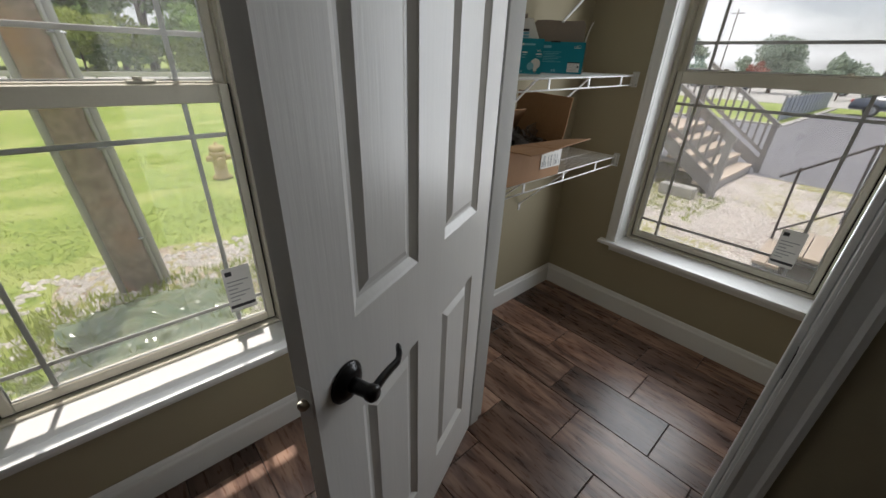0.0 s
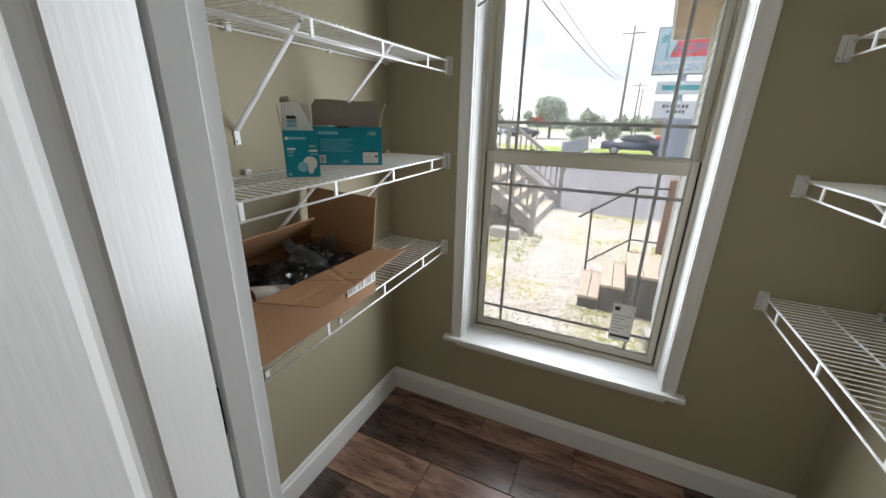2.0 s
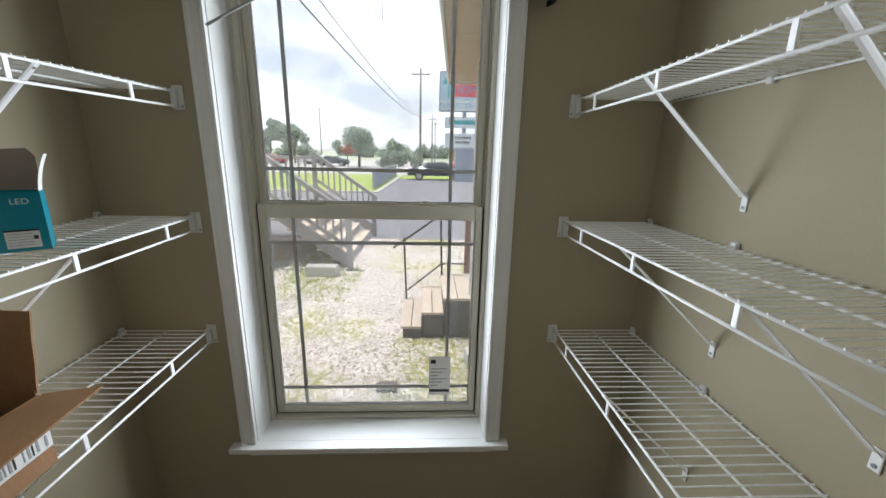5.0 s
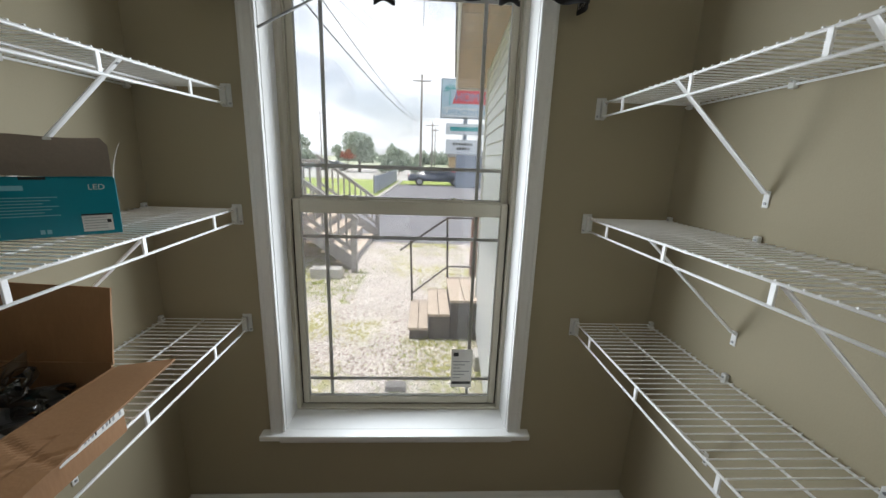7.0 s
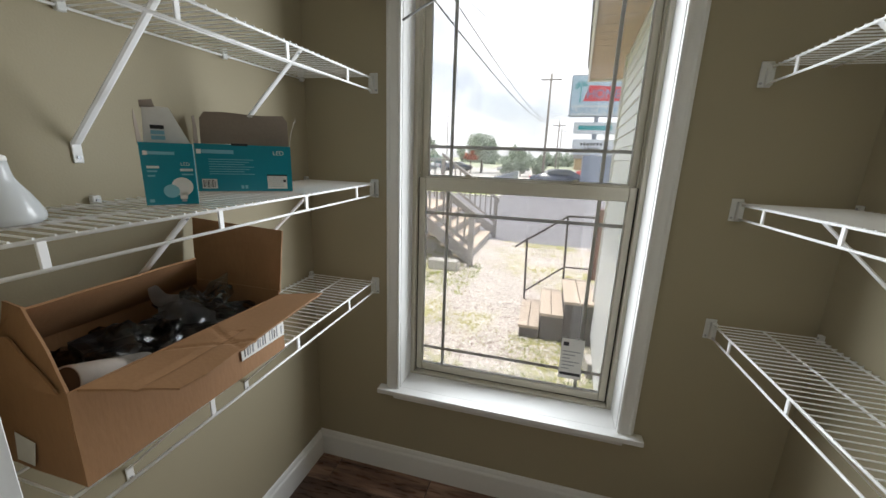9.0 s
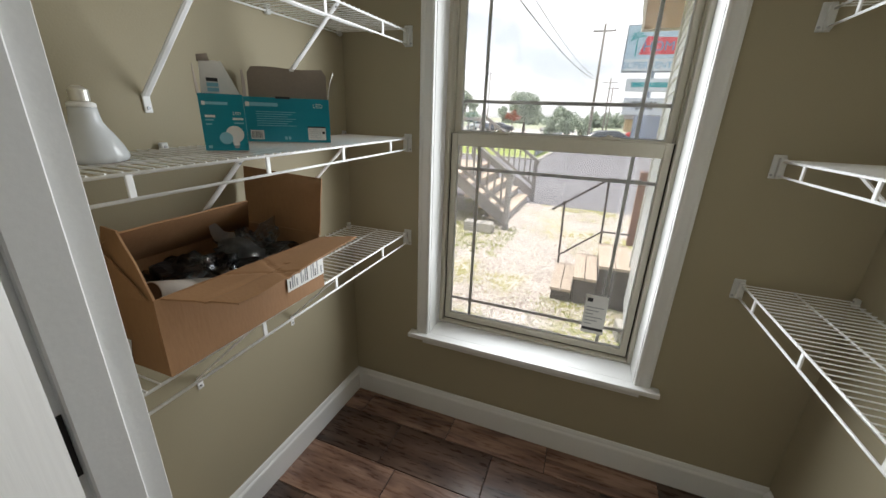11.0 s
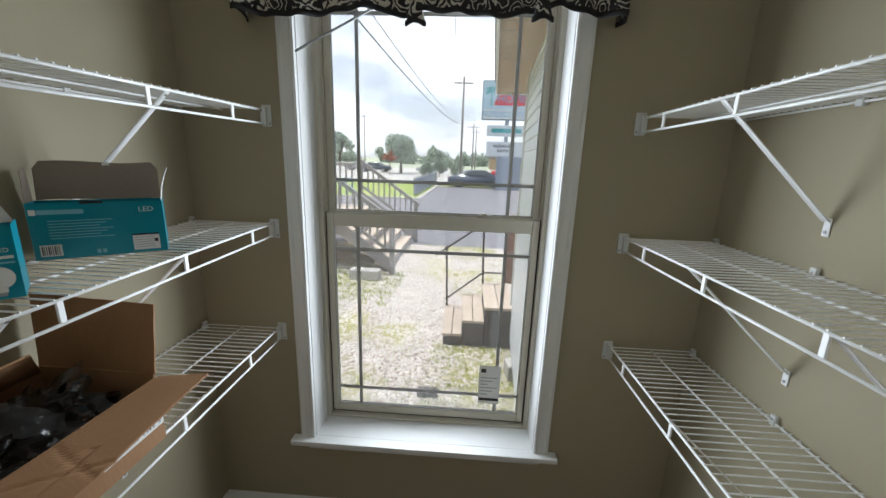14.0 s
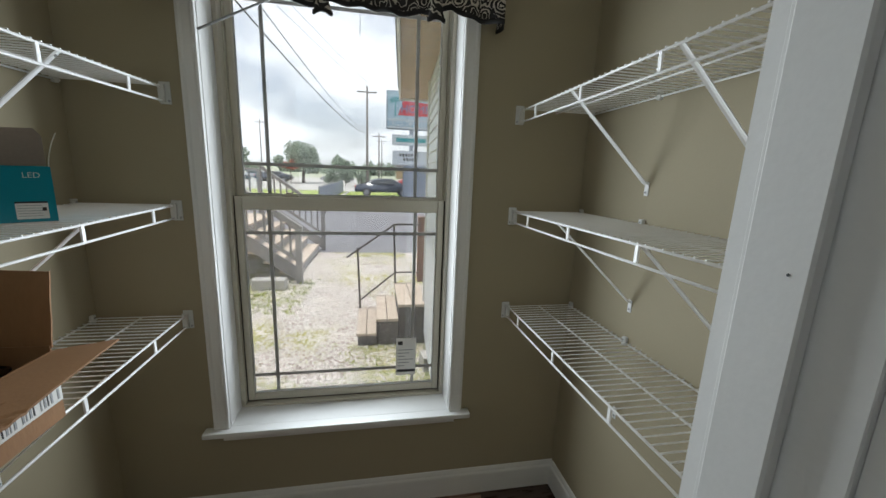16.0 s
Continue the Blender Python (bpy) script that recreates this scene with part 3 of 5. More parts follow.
# ---- cardboard carton on the lowest shelf ----
def sheet_grid(fn, nu, nv, thick=0.004):
    """A bent panel with thickness; fn(u, v) gives its middle."""
    bm = bmesh.new()
    g = [[bm.verts.new(fn(i / nu, j / nv)) for j in range(nv + 1)] for i in range(nu + 1)]
    for i in range(nu):
        for j in range(nv):
            bm.faces.new((g[i][j], g[i + 1][j], g[i + 1][j + 1], g[i][j + 1]))
    bmesh.ops.recalc_face_normals(bm, faces=bm.faces)
    if thick:
        bmesh.ops.solidify(bm, geom=bm.faces[:], thickness=thick)
    return bm


def lerp(a, b, u):
    return Vector(a) * (1 - u) + Vector(b) * u


def panel(a, b, c, d, warp=0.003, seed=0.0, nu=10, nv=8, thick=0.004):
    """A slightly warped card panel between four corners in order."""
    nrm = (Vector(b) - Vector(a)).cross(Vector(d) - Vector(a)).normalized()

    def fn(u, v):
        p = lerp(lerp(a, b, u), lerp(d, c, u), v)
        return p + nrm * warp * (noise.noise(p * 14 + Vector((seed, 0, 0))) + 0.6 * math.sin(u * 3.14) * math.sin(v * 3.14))
    return sheet_grid(fn, nu, nv, thick)


deck3 = ZS[2] - 0.0075
carton = thing("cardboard_carton", pose(0.022, -1.072, deck3), "open brown cardboard carton with raised torn flaps", "box")
CL, CD, CH = 0.475, 0.285, 0.170
part("bottom", box(0.003, CD - 0.003, 0.003, CL - 0.003, 0.0005, 0.0045), CARD, carton)
part("front_wall", panel((CD, 0, 0.0005), (CD, CL, 0.0005), (CD, CL, CH - 0.012), (CD, 0, CH), 0.002, 1), CARD, carton)
part("back_wall", panel((0.002, 0, 0.0005), (0.002, CL, 0.0005), (0.002, CL, CH), (0.002, 0, CH), 0.002, 2), CARD, carton)
part("back_flap", panel((0.006, 0.008, CH - 0.012), (0.006, CL - 0.004, CH - 0.012), (0.160, CL - 0.130, CH + 0.110), (0.160, 0.020, CH + 0.106), 0.003, 11), CARD, carton, "flap leaning in against a shelf brace")
part("near_wall", panel((0.005, 0, 0.0005), (CD - 0.004, 0, 0.0005), (CD - 0.004, 0, CH), (0.005, -0.004, CH + 0.005), 0.003, 3), CARD, carton)
part("far_wall", panel((0.005, CL, 0.0005), (CD - 0.004, CL, 0.0005), (CD - 0.004, CL, CH), (0.005, CL, CH), 0.002, 4), CARD, carton)
part("far_flap", panel((0.0, CL + 0.003, CH - 0.006), (CD - 0.002, CL + 0.003, CH - 0.006), (CD + 0.002, CL + 0.022, CH + 0.158), (-0.004, CL + 0.020, CH + 0.172), 0.004, 5), CARD, carton, "raised end flap")


def front_flap(u, v):
    a, b = Vector((CD + 0.002, 0.012, CH)), Vector((CD + 0.002, CL + 0.004, CH - 0.012))
    c, d = Vector((CD + 0.128, CL - 0.004, CH + 0.012)), Vector((CD + 0.132, 0.075, CH - 0.012))
    p = lerp(lerp(a, b, u), lerp(d, c, u), v)
    p.z += 0.002 * noise.noise(p * 12) - 0.003 * max(0, 1 - abs(u - 0.52 + 0.2 * v) / 0.02) - 0.003 * max(0, 1 - abs(u - 0.30 - 0.1 * v) / 0.02) - 0.003 * max(0, 1 - abs(v - 0.55) / 0.08) * (u < 0.5)
    if u < 0.12:
        p.x -= 0.008 * (1 - u / 0.12) * v
    return p


part("front_flap", sheet_grid(front_flap, 70, 16, 0.004), CARD, carton, "creased flap folded outwards")
part("near_flap", panel((0.12, 0.010, CH - 0.002), (CD - 0.002, 0.006, CH), (0.195, 0.022, CH + 0.118), (0.13, 0.030, CH + 0.116), 0.004, 7), CARD, carton, "thick folded end flap")
part("near_flap", panel((0.004, -0.008, CH + 0.002), (CD - 0.010, -0.006, CH), (0.165, 0.004, CH + 0.070), (0.010, -0.010, CH + 0.055), 0.006, 8), CARD, carton, "torn outer end flap")
lab = part("shipping_label", box(CD + 0.0034, CD + 0.0042, 0.322, CL - 0.004, 0.045, 0.118), PAPER, carton, "white printed shipping label")
for i in range(16):
    y0 = 0.330 + 0.0085 * i
    if i % 5 != 4:
        part("print_bar", box(CD + 0.0043, CD + 0.0048, y0, y0 + (0.005 if i % 2 else 0.003), 0.052, 0.100 if i % 3 else 0.075), GREYINK if i % 4 else INK, lab)
part("side_label", panel((0.150, -0.0065, 0.075), (0.195, -0.0065, 0.065), (0.180, -0.0065, 0.005 + 0.012), (0.140, -0.0065, 0.020), 0.0, 9, 4, 4, 0.0006), PAPER, carton, "crumpled white side label")


def crumple(cx, cy, cz, rx, ry, rz, seed, rough=0.35, sub=4):
    bm = bmesh.new()
    bmesh.ops.create_icosphere(bm, subdivisions=sub, radius=1.0)
    for v in bm.verts:
        q = v.co * 2.3 + Vector((seed, seed * 2, 0))
        k = 1 + rough * noise.noise(q) + 0.5 * rough * abs(noise.noise(q * 2.7)) + 0.25 * rough * noise.noise(q * 6)
        v.co = Vector((cx + v.co.x * rx * k, cy + v.co.y * ry * k, max(deck3 + 0.006, cz + v.co.z * rz * k)))
    return bm


def loose(name, bm, material, label, category):
    return tagged(link(name, bm, material), label, category)


PART_BLACK = mat("black_moulded_plastic", (0.02, 0.02, 0.022), 0.30, 0.2, 90, 9, 0.2)
GREYBAG = mat("grey_wrapping", (0.10, 0.09, 0.085), 0.35, 0.3, 60, 12, 0.5)
# dark contents; packet and grey packing are widened to darken the carton's inside
loose("wrapped_packet", crumple(0.150, -0.90, 1.010, 0.112, 0.100, 0.060, 3.1, 0.5), PART_BLACK, "black wrapped packet lying in a cardboard carton", "packet")
loose("plastic_bag", crumple(0.165, -0.900, 1.022, 0.100, 0.100, 0.066, 5.2, 0.6), BAG, "clear plastic bag around dark parts", "bag")
loose("grey_packing", crumple(0.155, -0.715, 1.005, 0.115, 0.095, 0.060, 7.7, 0.5), GREYBAG, "dark grey packing in a cardboard carton", "packing")
loose("plastic_bag", crumple(0.175, -0.72, 1.055, 0.075, 0.075, 0.065, 9.4, 0.9), BAG, "crumpled clear plastic bag in a carton", "bag")


def film_tip(u, v):
    p = lerp(lerp((0.14, -0.80, 1.06), (0.24, -0.73, 1.055), u), lerp((0.11, -0.79, 1.155), (0.20, -0.71, 1.075), u), v)
    return p + Vector((0.012 * noise.noise(p * 30), 0.016 * noise.noise(p * 34 + Vector((5, 0, 0))), 0.012 * noise.noise(p * 40)))


FILM = glass_mat("milky_plastic_film", (0.85, 0.85, 0.84), 0.5)
loose("plastic_film", sheet_grid(film_tip, 14, 14, 0.0008), FILM, "milky torn plastic film standing in a carton", "film")
tube = thing("paper_tube", pose(0.236, -1.036, 1.076, -110, 0, 8), "white paper tube with a hollow end in a carton", "tube")
bm = bmesh.new()
prof = [(0.031, 0), (0.031, 0.165), (0.0285, 0.165), (0.0285, 0.0)]
rings = [[bm.verts.new((r * math.cos(a), r * math.sin(a), z)) for a in [2 * math.pi * k / 24 for k in range(24)]] for r, z in prof]
for i in range(4):
    for k in range(24):
        bm.faces.new((rings[i][k], rings[i][(k + 1) % 24], rings[(i + 1) % 4][(k + 1) % 24], rings[(i + 1) % 4][k]))
part("wall", bm, TUBE, tube, "", True)
# capped dark plug just inside the end, drawn for the hollow's darkness
part("lining", lathe([(0.0283, 0.002), (0.0270, 0.004), (0.0268, 0.120), (0.004, 0.124)], 24), HOLLOW_SHADE, tube, "dark brown plug painted as the hollow's shade")

# ---- bulb boxes on the middle shelf: local x along the front, y to the back ----
deck2 = ZS[1] + 0.0034


def carton_shell(parent, w, d, h):
    part("front", box(0, w, 0, 0.0008, 0.0004, h), TEAL, parent)
    part("back", box(0, w, d - 0.0008, d, 0.0004, h), TEAL, parent)
    part("side", box(0.0001, 0.0009, 0.0009, d - 0.0009, 0.0004, h), TEAL, parent)
    part("side", box(w - 0.0009, w - 0.0001, 0.0009, d - 0.0009, 0.0004, h), TEAL, parent)
    part("bottom", box(0.001, w - 0.001, 0.001, d - 0.001, 0.0004, 0.0012), GREYCARD, parent)


def on_front(x, z):
    return pose(x, -0.0004, z, 90)


def decal(nm, x0, x1, z0, z1, material, parent, lift=0.0004):
    return part(nm, box(x0, x1, -lift - 0.0003, -lift, z0, z1), material, parent)


bb = thing("bulb_box", pose(0.199, -0.832, deck2 - 0.0045, -1, 0, 47.5), "small teal bulb box with its top flap open", "box", "bulb boxes")
carton_shell(bb, 0.088, 0.085, 0.123)
part("top_flap", panel((0.001, 0.080, 0.118), (0.087, 0.080, 0.118), (0.052, 0.088, 0.198), (0.006, 0.088, 0.200), 0.002, 3, 8, 8, 0.0008), PAPER, bb, "pale open top flap")
part("flap_tip", panel((0.002, 0.088, 0.196), (0.028, 0.088, 0.199), (0.026, 0.070, 0.212), (0.004, 0.070, 0.208), 0.001, 4, 4, 4, 0.0008), GREYCARD, bb)
part("side_flap", panel((0.0, 0.002, 0.118), (0.0, 0.083, 0.118), (-0.006, 0.070, 0.190), (-0.004, 0.020, 0.170), 0.002, 5, 6, 6, 0.0008), GREYCARD, bb)
for i in range(3):
    part("print_mark", panel((0.016, 0.0792, 0.131 + 0.011 * i), (0.040, 0.0792, 0.131 + 0.011 * i), (0.040, 0.0792, 0.139 + 0.011 * i), (0.016, 0.0792, 0.139 + 0.011 * i), 0, 0, 1, 1, 0.0004), INK if i == 2 else TEAL_LIGHT, bb)
decal("logo_bar", 0.006, 0.056, 0.100, 0.106, TEAL_LIGHT, bb)
decal("logo_mark", 0.005, 0.012, 0.099, 0.107, PAPER, bb, 0.0008)
words("LED", 0.0095, PAPER, bb, on_front(0.072, 0.082), "led_word")
decal("print_bar", 0.008, 0.028, 0.073, 0.078, PAPER, bb)
decal("print_bar", 0.008, 0.024, 0.066, 0.069, TEAL_LIGHT, bb)
decal("print_bar", 0.008, 0.020, 0.057, 0.060, TEAL_LIGHT, bb)
decal("print_bar", 0.062, 0.084, 0.068, 0.073, PAPER, bb)
decal("print_bar", 0.064, 0.084, 0.060, 0.063, TEAL_LIGHT, bb)
decal("print_bar", 0.006, 0.014, 0.006, 0.012, TEAL_LIGHT, bb)


def disc(cx, cz, r, y, n=28):
    bm = bmesh.new()
    bmesh.ops.create_circle(bm, cap_ends=True, segments=n, radius=r, matrix=Matrix.Translation((cx, y, cz)) @ Matrix.Rotation(radians(90), 4, "X"))
    return bm


part("bulb_picture", disc(0.063, 0.037, 0.0185, -0.0008), PAPER, bb, "printed white bulb")
part("bulb_neck_picture", box(0.057, 0.070, -0.0008, -0.0006, 0.012, 0.024), PAPER, bb)
part("bulb_cap_picture", box(0.059, 0.068, -0.0009, -0.0006, 0.006, 0.012), GREYINK, bb)
part("badge_picture", disc(0.044, 0.028, 0.0135, -0.0012), TEAL_LIGHT, bb)

bp_ = thing("bulb_multipack_box", pose(0.052, -0.578, deck2 - 0.0045, 0, 0, 37.0), "wide teal bulb multipack box with its lid up", "box", "bulb boxes")
MW, MD, MH = 0.238, 0.066, 0.127
carton_shell(bp_, MW, MD, MH)


def lid(u, v):
    inset = 0.012 * max(0, v - 0.8) / 0.2
    return Vector((0.004 + inset + (MW - 0.008 - 2 * inset) * u, MD + 0.004 + 0.018 * v, MH + 0.088 * v + 0.002 * math.sin(u * 7)))


part("lid", sheet_grid(lid, 14, 10, 0.0008), GREYCARD, bp_, "grey inside of the raised lid")
part("lid_tab", box(0.126, 0.140, MD + 0.0185, MD + 0.0195, MH + 0.080, MH + 0.086), PAPER, bp_)


def side_tab(u, v):
    return Vector((MW - 0.001 + 0.014 * v * v + 0.006 * v, 0.004 + (MD - 0.012) * u, MH + 0.078 * v))


part("side_tab", sheet_grid(side_tab, 6, 10, 0.0008), PAPER, bp_, "white bent side tab")
part("side_tab", panel((0.001, 0.004, MH), (0.001, MD - 0.004, MH), (-0.003, MD - 0.010, MH + 0.075), (-0.002, 0.020, MH + 0.070), 0.002, 2, 6, 6, 0.0008), GREYCARD, bp_)
part("handle_slot", box(0.088, 0.128, -0.0008, 0.0010, MH - 0.003, MH + 0.003), INK, bp_)
words("LED", 0.017, PAPER, bp_, on_front(0.205, 0.107), "led_word")
decal("logo_bar", 0.016, 0.092, 0.102, 0.112, TEAL_LIGHT, bp_)
decal("logo_mark", 0.004, 0.015, 0.101, 0.113, PAPER, bp_, 0.0008)
for i in range(7):
    decal("print_line", 0.030, 0.140 - 0.012 * (i % 3), 0.086 - 0.0065 * i, 0.0878 - 0.0065 * i, TEAL_LIGHT, bp_)
decal("barcode_panel", 0.010, 0.046, 0.008, 0.034, PAPER, bp_)
for i in range(9):
    decal("barcode_bar", 0.013 + 0.0034 * i, 0.013 + 0.0034 * i + (0.0012 if i % 3 else 0.002), 0.011, 0.031, INK, bp_, 0.0009)
decal("rating_panel", 0.172, 0.224, 0.008, 0.046, PAPER, bp_)
for i in range(5):
    decal("rating_line", 0.175, 0.214, 0.014 + 0.006 * i, 0.0152 + 0.006 * i, GREYINK, bp_, 0.0009)
decal("rating_bar", 0.172, 0.224, 0.044, 0.048, INK, bp_, 0.0009)
decal("rating_square", 0.214, 0.221, 0.026, 0.034, INK, bp_, 0.0009)
for x0 in (0.104, 0.114):
    decal("symbol", x0, x0 + 0.007, 0.008, 0.017, TEAL_LIGHT, bp_)

CAPMETAL = mat("bright_cap_metal", (0.78, 0.75, 0.70), 0.35, 0.1, 90, 9, 0.05, metal=0.8)
bulb = thing("light_bulb", pose(0.160, -1.027, deck2 - 0.0140) @ Matrix.Diagonal((1.05, 1.05, 1.12, 1)), "white reflector flood bulb standing on its face", "bulb")
part("reflector", lathe([(0.040, 0.0005), (0.047, 0.004), (0.0495, 0.010), (0.0485, 0.016), (0.044, 0.027), (0.036, 0.042), (0.028, 0.054), (0.0225, 0.064), (0.0205, 0.075), (0.0195, 0.086)], 36), LAMP_WHITE, bulb, "glossy white reflector", True)
part("collar", lathe([(0.0198, 0.0862), (0.0192, 0.092), (0.0150, 0.094)], 28), PAPER, bulb, "", True)
part("screw_cap", lathe([(0.0125, 0.094)] + [(0.0132 + 0.0009 * (i % 2), 0.095 + 0.0022 * i) for i in range(9)] + [(0.009, 0.1155), (0.004, 0.118)], 24), CAPMETAL, bulb, "threaded metal cap", True)


# ---- valance over the window ----
def valance_mat():
    m = bpy.data.materials.new("paisley_valance")
    m.use_nodes = True
    n, l = m.node_tree.nodes, m.node_tree.links
    bs = n["Principled BSDF"]
    bs.inputs["Roughness"].default_value = 0.9
    tc, wob, vor, mu, si, ramp = n.new("ShaderNodeTexCoord"), n.new("ShaderNodeTexNoise"), n.new("ShaderNodeTexVoronoi"), n.new("ShaderNodeMath"), n.new("ShaderNodeMath"), n.new("ShaderNodeValToRGB")
    wob.inputs["Scale"].default_value = 30
    mixv = n.new("ShaderNodeMix")
    mixv.data_type = "VECTOR"
    mixv.inputs["Factor"].default_value = 0.035
    l.new(tc.outputs["Object"], wob.inputs[0]), l.new(tc.outputs["Object"], mixv.inputs[4]), l.new(wob.outputs["Color"], mixv.inputs[5])
    vor.inputs["Scale"].default_value = 17
    l.new(mixv.outputs[1], vor.inputs[0])
    mu.operation, si.operation = "MULTIPLY", "SINE"
    mu.inputs[1].default_value = 30
    l.new(vor.outputs["Distance"], mu.inputs[0]), l.new(mu.outputs[0], si.inputs[0]), l.new(si.outputs[0], ramp.inputs[0])
    e = ramp.color_ramp.elements
    e[0].position, e[0].color = 0.10, (0.016, 0.015, 0.016, 1)
    e[1].position, e[1].color = 0.24, (0.56, 0.52, 0.46, 1)
    # some motifs are dark rings on ivory, the others ivory lines on black
    big, pick, dark, both = n.new("ShaderNodeTexVoronoi"), n.new("ShaderNodeMath"), n.new("ShaderNodeValToRGB"), n.new("ShaderNodeMix")
    big.inputs["Scale"].default_value = 8
    pick.operation, pick.inputs[1].default_value = "GREATER_THAN", 0.5
    l.new(mixv.outputs[1], big.inputs[0]), l.new(big.outputs["Color"], pick.inputs[0]), l.new(si.outputs[0], dark.inputs[0])
    d = dark.color_ramp.elements
    d[0].position, d[0].color = 0.62, (0.016, 0.015, 0.016, 1)
    d[1].position, d[1].color = 0.78, (0.52, 0.48, 0.43, 1)
    both.data_type = "RGBA"
    l.new(pick.outputs[0], both.inputs["Factor"]), l.new(ramp.outputs[0], both.inputs[6]), l.new(dark.outputs[0], both.inputs[7])
    l.new(both.outputs[2], bs.inputs["Base Color"])
    return m


VALANCE = valance_mat()
vx0, vx1 = 0.262, 1.436
HEM_LINE = [(0.262, 2.020), (0.45, 2.000), (0.612, 2.023), (0.713, 2.023), (0.779, 2.008), (0.827, 2.006), (0.870, 2.015), (0.913, 2.022), (0.952, 2.023), (1.012, 2.015), (1.070, 2.001), (1.110, 2.008), (1.150, 2.024), (1.198, 2.023), (1.245, 2.035), (1.300, 2.024), (1.362, 2.018), (1.438, 2.017)]


def valance_pt(u, v):
    x = vx0 + (vx1 - vx0) * u
    pleat = 0.0
    for c in (0.826, 1.191):
        pleat += math.exp(-((x - c) / 0.028) ** 2)
    low = float(np.interp(x, [a for a, b in HEM_LINE], [b for a, b in HEM_LINE])) + 0.002 * math.sin(x * 47)
    z = low + (2.37 - low) * v
    y = -0.085 - (0.016 * math.sin(x * 31) + 0.010 * math.sin(x * 67 + 1)) * (1 - 0.75 * v) - 0.028 * pleat * (1 - v)
    return Vector((x, y, z))


val = thing("valance", pose(0, 0, 0), "black and ivory paisley valance gathered over the window", "curtain")
part("cloth", sheet_grid(valance_pt, 200, 14, 0.0015), VALANCE, val, "", True)


def hem(u, v):
    p = valance_pt(u, 0.0)
    return Vector((p.x, p.y - 0.002, p.z - 0.006 + 0.016 * v))


part("hem", sheet_grid(hem, 200, 2, 0.0035), FABRIC_BLACK, val, "black hem band", True)
for x_end, flip in ((vx0, 1), (vx1, -1)):
    def ret(u, v, x_end=x_end):
        return Vector((x_end + 0.012 * math.sin(u * 3.14), -0.001 - 0.086 * u, 2.012 + 0.020 * u * (x_end < 1) + (2.37 - 2.02) * v))
    part("return", sheet_grid(ret, 8, 8, 0.0015), LINING if flip > 0 else VALANCE, val, "pale lined return", True)

    def ret_hem(u, v, x_end=x_end):
        p = Vector((x_end + 0.012 * math.sin(u * 3.14), -0.001 - 0.086 * u, 2.012 + 0.020 * u * (x_end < 1)))
        return p + Vector((0, 0, -0.006 + 0.014 * v))
    part("hem", sheet_grid(ret_hem, 8, 1, 0.004), FABRIC_BLACK, val, "black hem band")
for c, low in ((0.826, 1.977), (1.191, 1.992)):
    def tail(u, v, c=c, low=low):
        a = -1.6 + 3.2 * u
        r = 0.030 - 0.012 * math.sin(v * 2.4)
        return Vector((c + r * math.sin(a), -0.112 - 0.016 * math.cos(a), low + 0.085 * v + 0.004 * math.cos(a * 3)))
    part("gathered_tail", sheet_grid(tail, 16, 8, 0.002), VALANCE, val, "gathered tail", True)

    def tail_hem(u, v, c=c, low=low):
        a = -1.6 + 3.2 * u
        return Vector((c + 0.0315 * math.sin(a), -0.114 - 0.017 * math.cos(a), low - 0.008 + 0.014 * v + 0.004 * math.cos(a * 3)))
    part("tail_hem", sheet_grid(tail_hem, 16, 1, 0.004), FABRIC_BLACK, val, "black hem band")
rodm = thing("curtain_rod", pose(0, 0, 0), "white curtain rod on brackets above the window", "rod")
part("pole", rod((vx0, -0.072, 2.345), (vx1, -0.072, 2.345), 0.006, 12), WIRE, rodm, "", True)
part("bracket", box(vx0 + 0.010, vx0 + 0.022, -0.072, -0.0005, 2.335, 2.355, 0.001), WIRE, rodm)
part("bracket", box(vx1 - 0.022, vx1 - 0.010, -0.072, -0.0005, 2.335, 2.355, 0.001), WIRE, rodm)
wand = thing("wand", pose(0, 0, 0), "thin pale wand hanging aslant behind the valance", "rod")
part("stick", rod((0.424, -0.024, 1.918), (0.730, -0.045, 2.060), 0.0042, 8), GREYINK, wand, "", True)
part("hook", rod((0.730, -0.045, 2.060), (0.742, -0.070, 2.340), 0.002, 6), GREYINK, wand)

cord = thing("pull_cord", pose(0, 0, 0), "thin grey cord hanging behind the valance", "cord")
part("string", rod((0.940, -0.050, 1.935), (0.942, -0.066, 2.335), 0.0011, 6), GREYINK, cord)
tag = thing("plastic_tag", pose(0, 0, 0), "milky plastic tag hanging behind the valance", "tag")
part("sheet", panel((0.640, -0.050, 2.065), (0.735, -0.050, 2.075), (0.748, -0.050, 2.018), (0.665, -0.050, 2.040), 0.002, 6, 6, 5, 0.001), FILM, tag)
part("loop", rod((0.690, -0.050, 2.070), (0.690, -0.068, 2.335), 0.0011, 6), GREYINK, tag)

